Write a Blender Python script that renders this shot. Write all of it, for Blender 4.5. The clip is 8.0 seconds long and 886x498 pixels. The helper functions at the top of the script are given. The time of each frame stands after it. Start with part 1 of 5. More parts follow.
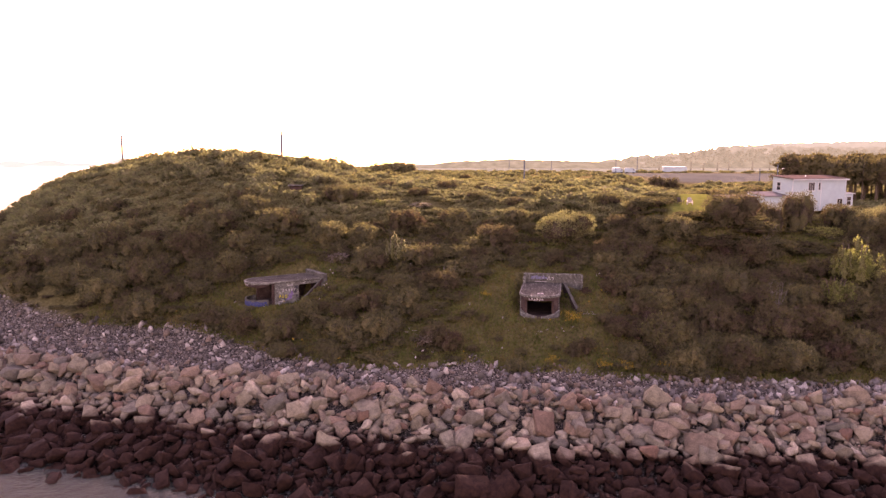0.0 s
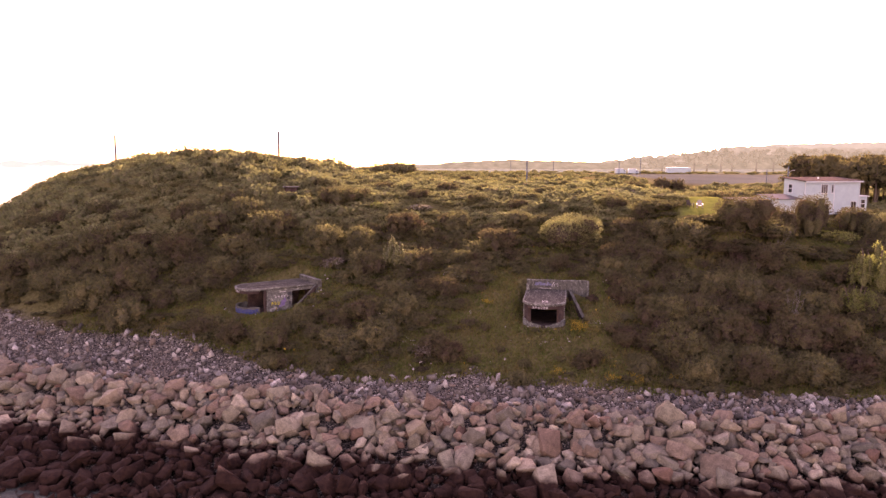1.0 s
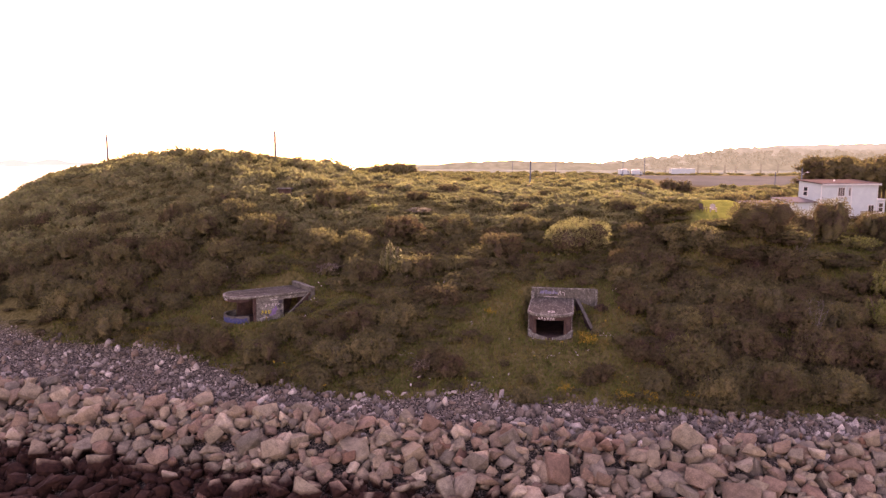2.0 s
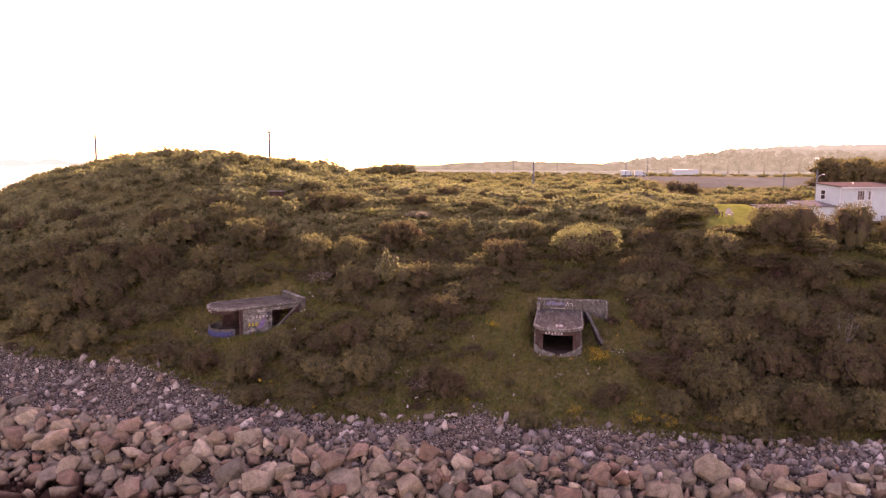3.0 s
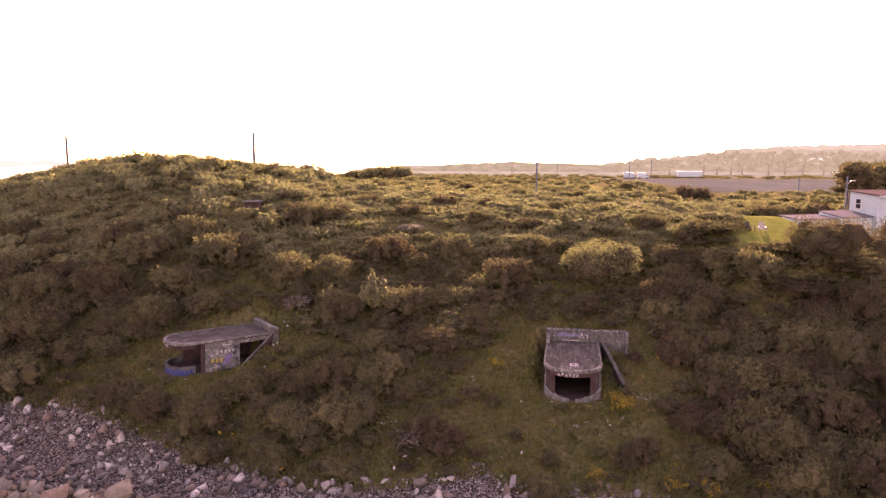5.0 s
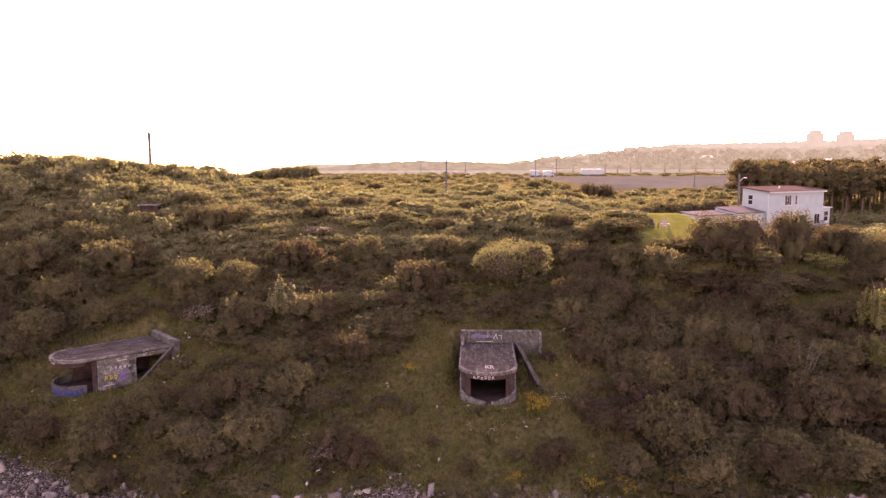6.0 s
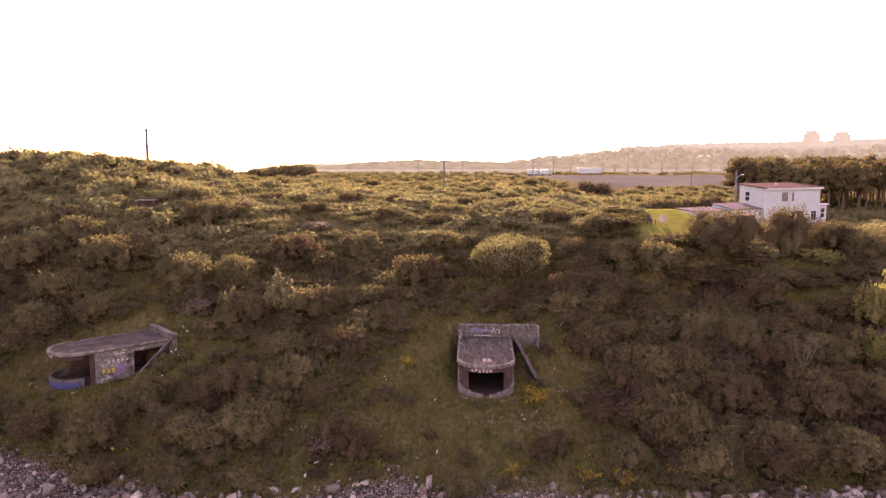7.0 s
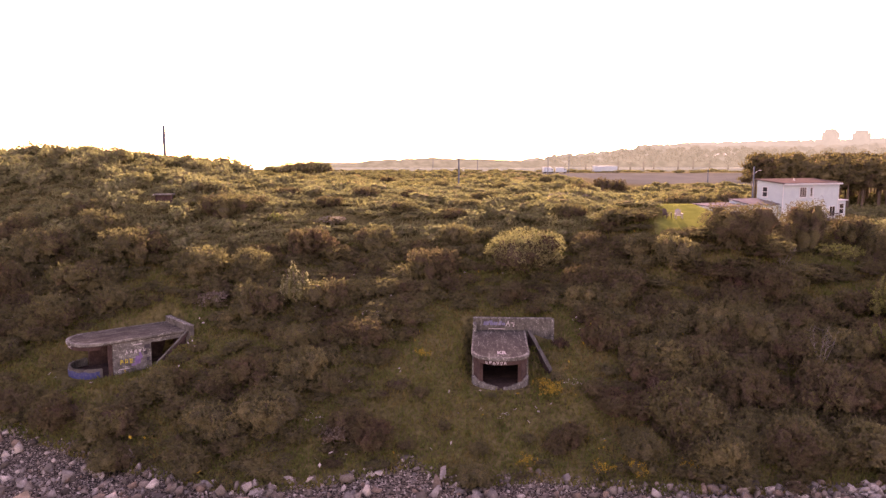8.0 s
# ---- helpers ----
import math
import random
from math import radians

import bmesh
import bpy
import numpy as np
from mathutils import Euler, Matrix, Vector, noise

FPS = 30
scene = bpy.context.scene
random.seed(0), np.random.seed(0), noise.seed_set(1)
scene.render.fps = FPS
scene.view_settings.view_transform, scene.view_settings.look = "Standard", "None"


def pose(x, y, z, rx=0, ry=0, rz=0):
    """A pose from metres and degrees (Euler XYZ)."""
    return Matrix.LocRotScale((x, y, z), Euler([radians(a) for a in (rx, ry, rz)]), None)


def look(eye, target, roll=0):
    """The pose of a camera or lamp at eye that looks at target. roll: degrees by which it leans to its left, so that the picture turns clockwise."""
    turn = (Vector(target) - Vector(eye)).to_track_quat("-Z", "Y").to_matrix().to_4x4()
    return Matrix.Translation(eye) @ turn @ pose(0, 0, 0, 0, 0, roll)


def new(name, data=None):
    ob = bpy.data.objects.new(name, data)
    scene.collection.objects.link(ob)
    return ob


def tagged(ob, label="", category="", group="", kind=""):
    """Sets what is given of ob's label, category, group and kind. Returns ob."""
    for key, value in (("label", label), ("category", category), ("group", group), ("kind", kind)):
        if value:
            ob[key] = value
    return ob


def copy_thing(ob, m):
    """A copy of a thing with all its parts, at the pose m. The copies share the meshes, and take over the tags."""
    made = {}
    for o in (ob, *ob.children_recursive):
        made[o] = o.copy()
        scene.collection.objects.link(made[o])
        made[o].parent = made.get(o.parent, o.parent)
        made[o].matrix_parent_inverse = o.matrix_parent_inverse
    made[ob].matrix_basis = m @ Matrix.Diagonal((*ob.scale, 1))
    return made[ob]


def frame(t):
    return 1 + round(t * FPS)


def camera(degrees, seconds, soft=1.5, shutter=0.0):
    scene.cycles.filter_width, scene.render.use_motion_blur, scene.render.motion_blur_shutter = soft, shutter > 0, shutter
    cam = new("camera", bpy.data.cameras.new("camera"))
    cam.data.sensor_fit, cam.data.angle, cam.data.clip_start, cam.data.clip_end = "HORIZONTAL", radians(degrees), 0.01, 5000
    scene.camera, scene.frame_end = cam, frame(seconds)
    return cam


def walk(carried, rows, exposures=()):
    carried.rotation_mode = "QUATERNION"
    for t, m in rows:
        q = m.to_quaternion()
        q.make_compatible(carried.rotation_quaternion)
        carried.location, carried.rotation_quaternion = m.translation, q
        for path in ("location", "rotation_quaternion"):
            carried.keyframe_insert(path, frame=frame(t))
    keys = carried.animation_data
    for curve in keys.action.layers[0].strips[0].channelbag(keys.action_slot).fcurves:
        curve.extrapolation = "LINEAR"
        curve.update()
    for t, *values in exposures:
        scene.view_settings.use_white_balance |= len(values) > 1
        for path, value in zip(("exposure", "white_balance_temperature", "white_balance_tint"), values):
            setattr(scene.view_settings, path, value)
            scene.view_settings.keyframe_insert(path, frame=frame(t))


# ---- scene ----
cam = camera(64.3, 8.0, soft=1.4)
PATH = [
    (0, (-0.026, 0.012, 26.307), (-0.026, 1.997, 26.064), 0.1),
    (0.5, (0.042, 1.731, 26.353), (0.041, 3.717, 26.111), 0.2),
    (1, (0.129, 3.89, 26.397), (0.126, 5.875, 26.155), 0.2),
    (2.5, (0.226, 11.036, 26.595), (0.22, 13.021, 26.354), 0.4),
    (3, (0.206, 13.758, 26.719), (0.201, 15.744, 26.478), 0.4),
    (3.5, (0.274, 16.421, 26.838), (0.266, 18.407, 26.598), 0.4),
    (4, (0.328, 19.327, 27.047), (0.318, 21.312, 26.806), 0.4),
    (5.3, (0.518, 25.021, 27.631), (0.533, 27.006, 27.391), 0.2),
    (5.5, (0.555, 25.427, 27.641), (0.639, 27.411, 27.401), 0.1),
    (5.7, (0.604, 25.557, 27.7), (0.765, 27.535, 27.458), 0.0),
    (6, (0.429, 25.587, 27.714), (0.684, 27.556, 27.471), -0.0),
    (6.5, (0.359, 25.568, 27.493), (0.622, 27.536, 27.252), 0.0),
    (7, (0.329, 25.463, 27.225), (0.592, 27.43, 26.981), 0.1),
    (7.5, (0.352, 25.413, 26.956), (0.61, 27.381, 26.709), 0.1),
    (8, (0.32, 25.356, 26.697), (0.542, 27.328, 26.45), 0.1),
]
walk(cam, [(t, look(eye, target, roll)) for t, eye, target, roll in PATH], exposures=[(0.0, 2.7, 10500, 85), (8.0, 2.7, 10500, 85)])

# world, sun, exposure
SUN_AZ, SUN_EL = 14.0, 18.0          # degrees right of +y, above the horizon
world = bpy.data.worlds.new("world")
scene.world = world
world.use_nodes = True
wn = world.node_tree
sky = wn.nodes.new("ShaderNodeTexSky")
sky.sky_type, sky.sun_disc = 'NISHITA', False
sky.sun_elevation, sky.sun_rotation = radians(SUN_EL), radians(SUN_AZ)
sky.air_density, sky.dust_density, sky.ozone_density = 1.0, 1.2, 1.0
wn.nodes["Background"].inputs[1].default_value = 0.15
wn.links.new(sky.outputs[0], wn.nodes["Background"].inputs[0])

sun_data = bpy.data.lights.new("sun", "SUN")
sun_data.energy, sun_data.angle, sun_data.color = 3.8, radians(1.0), (1.0, 0.99, 0.97)
sun = new("sun", sun_data)
sun_dir = Vector((math.sin(radians(SUN_AZ)) * math.cos(radians(SUN_EL)),
                  math.cos(radians(SUN_AZ)) * math.cos(radians(SUN_EL)), math.sin(radians(SUN_EL))))
sun.matrix_world = look(sun_dir * 300, (0, 0, 0))

# ---- materials ----


def ramp(nt, fac, stops):
    r = nt.nodes.new("ShaderNodeValToRGB")
    els = r.color_ramp.elements
    while len(els) < len(stops):
        els.new(0.5)
    for e, (p, c) in zip(els, stops):
        e.position, e.color = p, (*c, 1)
    nt.links.new(fac, r.inputs[0])
    return r.outputs[0]


def noise_node(nt, scale, detail=4, rough=0.6, vec=None):
    n = nt.nodes.new("ShaderNodeTexNoise")
    n.inputs["Scale"].default_value, n.inputs["Detail"].default_value, n.inputs["Roughness"].default_value = scale, detail, rough
    if vec is None:
        vec = nt.nodes.new("ShaderNodeNewGeometry").outputs["Position"]
    nt.links.new(vec, n.inputs["Vector"])
    return n.outputs["Fac"]


def math_node(nt, op, a, b=None, clamp=False):
    m = nt.nodes.new("ShaderNodeMath")
    m.operation, m.use_clamp = op, clamp
    for i, v in enumerate((a, b)):
        if v is None:
            continue
        if isinstance(v, (int, float)):
            m.inputs[i].default_value = v
        else:
            nt.links.new(v, m.inputs[i])
    return m.outputs[0]


def mix_node(nt, fac, a, b, blend='MIX'):
    m = nt.nodes.new("ShaderNodeMix")
    m.data_type, m.blend_type = 'RGBA', blend
    if isinstance(fac, (int, float)):
        m.inputs[0].default_value = fac
    else:
        nt.links.new(fac, m.inputs[0])
    for i, v in ((6, a), (7, b)):
        if isinstance(v, tuple):
            m.inputs[i].default_value = (*v, 1)
        else:
            nt.links.new(v, m.inputs[i])
    return m.outputs[2]


def base_material(name, rough=0.9, metal=0.0):
    m = bpy.data.materials.new(name)
    m.use_nodes = True
    b = m.node_tree.nodes["Principled BSDF"]
    b.inputs["Roughness"].default_value, b.inputs["Metallic"].default_value = rough, metal
    return m, m.node_tree, b


def bump(nt, b, height, strength=0.5, distance=0.05):
    n = nt.nodes.new("ShaderNodeBump")
    n.inputs["Strength"].default_value, n.inputs["Distance"].default_value = strength, distance
    nt.links.new(height, n.inputs["Height"])
    nt.links.new(n.outputs[0], b.inputs["Normal"])


def surface(name, colours, scale=2.0, fine=14.0, rough=0.9, metal=0.0, relief=0.4, distance=0.03, sheen=0.2):
    """A weathered plain surface: broad stains and fine grain of the given colours."""
    m, nt, b = base_material(name, rough, metal)
    b.inputs["Specular IOR Level"].default_value = sheen
    broad, grain = noise_node(nt, scale, 5, 0.65), noise_node(nt, fine, 3, 0.6)
    fac = math_node(nt, 'ADD', math_node(nt, 'MULTIPLY', broad, 0.65), math_node(nt, 'MULTIPLY', grain, 0.35))
    n = len(colours)
    nt.links.new(ramp(nt, fac, [(0.32 + 0.36 * i / max(n - 1, 1), c) for i, c in enumerate(colours)]), b.inputs["Base Color"])
    bump(nt, b, grain, relief, distance)
    return m


def concrete(name, dark, mid, pale, flake, amount=0.62, streak=1.0):
    """Old concrete: broad stains, streaks along its length and flakes of pale render left on it."""
    m, nt, b = base_material(name, 0.95)
    b.inputs["Specular IOR Level"].default_value = 0.15
    tc = nt.nodes.new("ShaderNodeTexCoord")
    mp = nt.nodes.new("ShaderNodeMapping")
    mp.inputs["Scale"].default_value = (2.6, 0.45 / streak, 1.6)
    nt.links.new(tc.outputs["Object"], mp.inputs[0])
    broad, lines = noise_node(nt, 0.7, 5, 0.65), noise_node(nt, 1.6, 6, 0.7, mp.outputs[0])
    grain = noise_node(nt, 11.0, 5, 0.7)
    fac = math_node(nt, 'ADD', math_node(nt, 'MULTIPLY', broad, 0.45), math_node(nt, 'MULTIPLY', lines, 0.55))
    col = ramp(nt, fac, [(0.36, dark), (0.5, mid), (0.64, pale)])
    chips = math_node(nt, 'ADD', math_node(nt, 'MULTIPLY', lines, 0.5), math_node(nt, 'MULTIPLY', grain, 0.5))
    col = mix_node(nt, math_node(nt, 'MULTIPLY', math_node(nt, 'SUBTRACT', chips, amount - 0.05), 14.0, clamp=True), col, flake)
    col = mix_node(nt, 0.6, col, ramp(nt, grain, [(0.3, (0.45, 0.45, 0.45)), (0.7, (1.25, 1.25, 1.25))]), 'MULTIPLY')
    nt.links.new(col, b.inputs["Base Color"])
    bump(nt, b, grain, 0.8, 0.04)
    return m


def leaf_material(name, colours, through_light=0.45, patch=0.22):
    """Leaves: hue by leaf, by plant and by broad patches, and light let through from behind."""
    m, nt, b = base_material(name, 0.6)
    geo = nt.nodes.new("ShaderNodeNewGeometry")
    info = nt.nodes.new("ShaderNodeObjectInfo")
    pat = noise_node(nt, patch, 3, 0.6, geo.outputs["Position"])
    one = math_node(nt, 'MULTIPLY', geo.outputs["Random Per Island"], 0.22)
    plant = math_node(nt, 'MULTIPLY', info.outputs["Random"], 0.35)
    fac = math_node(nt, 'ADD', math_node(nt, 'ADD', one, plant), math_node(nt, 'MULTIPLY', math_node(nt, 'SUBTRACT', pat, 0.32), 1.5))
    n = len(colours)
    col = ramp(nt, fac, [(0.1 + 0.75 * i / (n - 1), c) for i, c in enumerate(colours)])
    nt.links.new(col, b.inputs["Base Color"])
    b.inputs["Specular IOR Level"].default_value = 0.0
    t = nt.nodes.new("ShaderNodeBsdfTranslucent")
    nt.links.new(mix_node(nt, 1.0, col, (0.88, 1.12, 0.78), 'MULTIPLY'), t.inputs[0])
    mx = nt.nodes.new("ShaderNodeMixShader")
    mx.inputs[0].default_value = through_light
    out = nt.nodes["Material Output"]
    nt.links.new(b.outputs[0], mx.inputs[1])
    nt.links.new(t.outputs[0], mx.inputs[2])
    nt.links.new(mx.outputs[0], out.inputs[0])
    return m


def inner_material(name, colours, patch=0.22):
    """The closed mass of leaves behind the outer ones: the same hues, broken up finely."""
    m, nt, b = base_material(name, 0.9)
    b.inputs["Specular IOR Level"].default_value = 0.0
    geo = nt.nodes.new("ShaderNodeNewGeometry")
    info = nt.nodes.new("ShaderNodeObjectInfo")
    pat, fine = noise_node(nt, patch, 3, 0.6, geo.outputs["Position"]), noise_node(nt, 7.0, 4, 0.75)
    plant = math_node(nt, 'MULTIPLY', info.outputs["Random"], 0.35)
    fac = math_node(nt, 'ADD', math_node(nt, 'ADD', math_node(nt, 'MULTIPLY', fine, 0.25), plant), math_node(nt, 'MULTIPLY', math_node(nt, 'SUBTRACT', pat, 0.32), 1.5))
    n = len(colours)
    col = ramp(nt, fac, [(0.1 + 0.75 * i / (n - 1), c) for i, c in enumerate(colours)])
    # shade between the leaves, painted into the colour by fine noise
    gap_shade = ramp(nt, fine, [(0.34, (0.55, 0.53, 0.53)), (0.56, (1.0, 1.0, 1.0))])
    nt.links.new(mix_node(nt, 1.0, col, gap_shade, 'MULTIPLY'), b.inputs["Base Color"])
    bump(nt, b, fine, 0.9, 0.15)
    return m


def rock_material(name, colours, tide=None):
    """Quarried stone, one hue a stone; below the tide line it is dark with weed and wet."""
    m, nt, b = base_material(name, 0.85)
    b.inputs["Specular IOR Level"].default_value = 0.2
    geo = nt.nodes.new("ShaderNodeNewGeometry")
    info = nt.nodes.new("ShaderNodeObjectInfo")
    rnd = math_node(nt, 'FRACT', math_node(nt, 'ADD', geo.outputs["Random Per Island"], info.outputs["Random"]))
    n = len(colours)
    col = ramp(nt, rnd, [(0.02 + 0.95 * i / (n - 1), c) for i, c in enumerate(colours)])
    grain, stain = noise_node(nt, 12.0, 6, 0.75), noise_node(nt, 1.7, 5, 0.7)
    col = mix_node(nt, 0.85, col, ramp(nt, grain, [(0.3, (0.42, 0.42, 0.42)), (0.7, (1.5, 1.48, 1.45))]), 'MULTIPLY')
    col = mix_node(nt, 0.7, col, ramp(nt, stain, [(0.35, (0.55, 0.54, 0.53)), (0.5, (1.0, 1.0, 1.0)), (0.66, (1.4, 1.42, 1.42))]), 'MULTIPLY')
    if tide is not None:
        sep = nt.nodes.new("ShaderNodeSeparateXYZ")
        nt.links.new(geo.outputs["Position"], sep.inputs[0])
        level = math_node(nt, 'ADD', sep.outputs[2], math_node(nt, 'MULTIPLY', math_node(nt, 'SUBTRACT', noise_node(nt, 0.35, 4), 0.5), 1.6))
        wet = math_node(nt, 'MULTIPLY', math_node(nt, 'SUBTRACT', tide + 0.3, level), 2.2, clamp=True)
        weed = ramp(nt, noise_node(nt, 3.0, 4), [(0.3, (0.011, 0.0042, 0.0033)), (0.7, (0.031, 0.0145, 0.010))])
        col = mix_node(nt, wet, col, weed)
        nt.links.new(math_node(nt, 'SUBTRACT', 0.2, math_node(nt, 'MULTIPLY', wet, 0.1)), b.inputs["Specular IOR Level"])
    nt.links.new(col, b.inputs["Base Color"])
    bump(nt, b, noise_node(nt, 4.5, 8, 0.75), 0.6, 0.07)
    return m


ROCK = rock_material("quarry_stone", [(0.110, 0.077, 0.055), (0.178, 0.149, 0.102), (0.072, 0.069, 0.053), (0.161, 0.108, 0.078), (0.129, 0.121, 0.087), (0.106, 0.057, 0.039), (0.262, 0.226, 0.165), (0.085, 0.078, 0.062), (0.154, 0.135, 0.095)], tide=2.55)
PEBBLE = rock_material("beach_stone", [(0.046, 0.041, 0.034), (0.135, 0.124, 0.102), (0.084, 0.069, 0.054), (0.33, 0.31, 0.27), (0.06, 0.056, 0.051), (0.16, 0.118, 0.086), (0.10, 0.097, 0.090), (0.20, 0.19, 0.17)])
SCRUB_HUES = [(0.058, 0.038, 0.030), (0.083, 0.058, 0.039), (0.070, 0.061, 0.032), (0.080, 0.061, 0.043), (0.093, 0.087, 0.040), (0.081, 0.076, 0.047), (0.128, 0.114, 0.056)]
# scrub hues lightened for the bright upper ground; also a willow's pale olive
LIT_HEATH_HUES = [(0.098, 0.083, 0.049), (0.118, 0.116, 0.054), (0.148, 0.141, 0.070), (0.132, 0.133, 0.072), (0.184, 0.179, 0.094)]
LEAF = leaf_material("scrub_leaves", SCRUB_HUES, 0.4)
CORE = inner_material("inner_foliage", SCRUB_HUES)
LIT_HEATH = leaf_material("lit_heath_leaves", LIT_HEATH_HUES, 0.38)
LIT_HEATH_CORE = inner_material("inner_lit_heath", LIT_HEATH_HUES)
LEAF_PINK = leaf_material("seeding_willowherb", [(0.09, 0.070, 0.058), (0.14, 0.115, 0.10), (0.19, 0.165, 0.145)], 0.35)
LEAF_LIGHT = leaf_material("pale_shrub_leaves", [(0.10, 0.11, 0.04), (0.14, 0.15, 0.055), (0.18, 0.18, 0.07)], 0.5)
LEAF_SILVER = leaf_material("silvery_leaves", [(0.14, 0.135, 0.075), (0.19, 0.18, 0.11), (0.25, 0.235, 0.15)], 0.45)
LIGHT_CORE = inner_material("inner_pale_foliage", [(0.075, 0.082, 0.034), (0.105, 0.11, 0.045), (0.13, 0.13, 0.055)])
LEAF_DARK = leaf_material("conifer_needles", [(0.06, 0.050, 0.030), (0.08, 0.068, 0.036), (0.10, 0.084, 0.040)], 0.35)
GRASS = leaf_material("grass_blades", [(0.084, 0.062, 0.030), (0.069, 0.086, 0.028), (0.106, 0.108, 0.036), (0.145, 0.108, 0.046)], 0.45, 0.35)
HERB = leaf_material("herb_leaves", [(0.066, 0.079, 0.028), (0.085, 0.099, 0.034), (0.105, 0.119, 0.044)], 0.45, 0.4)
DRY_GRASS = leaf_material("dry_grass_blades", [(0.115, 0.102, 0.055), (0.13, 0.128, 0.064), (0.165, 0.152, 0.085)], 0.4, 0.12)
BARK = surface("bark", [(0.05, 0.038, 0.028), (0.12, 0.095, 0.07)], 3, 20)
BLEACHED = surface("bleached_wood", [(0.085, 0.08, 0.07), (0.14, 0.135, 0.12)], 3, 20)
FLOWER_Y = surface("goldenrod_flowers", [(0.17, 0.11, 0.012), (0.26, 0.18, 0.02)], 3, 20)
FLOWER_W = surface("white_flower_heads", [(0.18, 0.175, 0.15), (0.28, 0.27, 0.245)], 3, 20)
CONCRETE = concrete("weathered_concrete", (0.035, 0.033, 0.027), (0.078, 0.079, 0.066), (0.129, 0.135, 0.114), (0.216, 0.230, 0.199), 0.62)
ROOF_SLAB = concrete("stained_roof_concrete", (0.022, 0.019, 0.015), (0.047, 0.044, 0.035), (0.078, 0.077, 0.063), (0.196, 0.209, 0.179), 0.60)
# darker, redder tone for walls, floors, front bands and sloping sides
CONCRETE_DARK = surface("dark_concrete", [(0.020, 0.012, 0.010), (0.048, 0.029, 0.024), (0.085, 0.060, 0.050)], 1.3, 12, 0.95, 0, 0.7, 0.03)
CONCRETE_RIM = concrete("flaked_white_rim", (0.044, 0.043, 0.036), (0.110, 0.113, 0.097), (0.186, 0.197, 0.170), (0.304, 0.326, 0.281), 0.59, 0.4)
PAINT_BLUE = surface("blue_spray_paint", [(0.020, 0.024, 0.05), (0.028, 0.044, 0.115), (0.085, 0.085, 0.10)], 5.0, 22)
PAINT_FADED = surface("faded_blue_paint", [(0.07, 0.07, 0.09), (0.10, 0.11, 0.17), (0.17, 0.165, 0.19)], 3.0, 18)
PAINT_YELLOW = surface("yellow_spray_paint", [(0.30, 0.25, 0.02), (0.42, 0.36, 0.05)], 4, 22)
PAINT_WHITE = surface("white_spray_paint", [(0.25, 0.24, 0.23), (0.42, 0.41, 0.40)], 4, 22)
PAINT_PURPLE = surface("violet_spray_paint", [(0.10, 0.065, 0.15), (0.20, 0.15, 0.25)], 4, 22)
PAINT_BLACK = surface("black_spray_paint", [(0.02, 0.02, 0.022), (0.06, 0.055, 0.055)], 4, 22)
SIDING = surface("white_siding", [(0.228, 0.317, 0.316), (0.291, 0.395, 0.393)], 0.8, 12, 0.6, 0, 0.1, 0.01)
ROOFING = surface("brown_roofing", [(0.060, 0.046, 0.040), (0.10, 0.080, 0.070)], 1.0, 14, 1.0, sheen=0.0)
ROOF_GREY = surface("grey_roofing", [(0.08, 0.08, 0.08), (0.13, 0.13, 0.13)], 1.0, 14, 1.0, sheen=0.0)
TRIM = surface("white_trim", [(0.320, 0.364, 0.360), (0.407, 0.458, 0.450)], 2, 15, 0.5, 0, 0.05)
DARKWOOD = surface("dark_stained_wood", [(0.03, 0.025, 0.02), (0.07, 0.055, 0.045)], 2, 20)
POLEWOOD = surface("weathered_pole_wood", [(0.050, 0.072, 0.090), (0.085, 0.115, 0.135)], 1.5, 18)
STEEL = surface("galvanised_steel", [(0.35, 0.36, 0.37), (0.5, 0.5, 0.5)], 3, 20, 0.45, 0.8, 0.1)
RUBBER = surface("black_rubber", [(0.015, 0.015, 0.015), (0.03, 0.03, 0.03)], 3, 20)
PINK_PLASTIC = surface("pale_plastic", [(0.20, 0.185, 0.17), (0.25, 0.23, 0.215)], 2, 15, 0.5, 0, 0.05)
CARPAINT = surface("white_car_paint", [(0.7, 0.7, 0.7), (0.8, 0.8, 0.8)], 1, 10, 0.3, 0, 0.02)


def glass_material():
    m, nt, b = base_material("window_glass", 0.06)
    b.inputs["Base Color"].default_value = (0.02, 0.022, 0.025, 1)
    b.inputs["Specular IOR Level"].default_value = 0.6
    return m


GLASS = glass_material()


def water_material():
    m, nt, b = base_material("sea_water", 0.16)
    b.inputs["Base Color"].default_value = (0.028, 0.040, 0.030, 1)
    h = math_node(nt, 'ADD', noise_node(nt, 0.8, 4, 0.6), math_node(nt, 'MULTIPLY', noise_node(nt, 3.0, 4, 0.65), 0.5))
    bump(nt, b, h, 1.0, 0.9)
    return m


WATER = water_material()


def zone_position(nt):
    return nt.nodes.new("ShaderNodeNewGeometry").outputs["Position"]


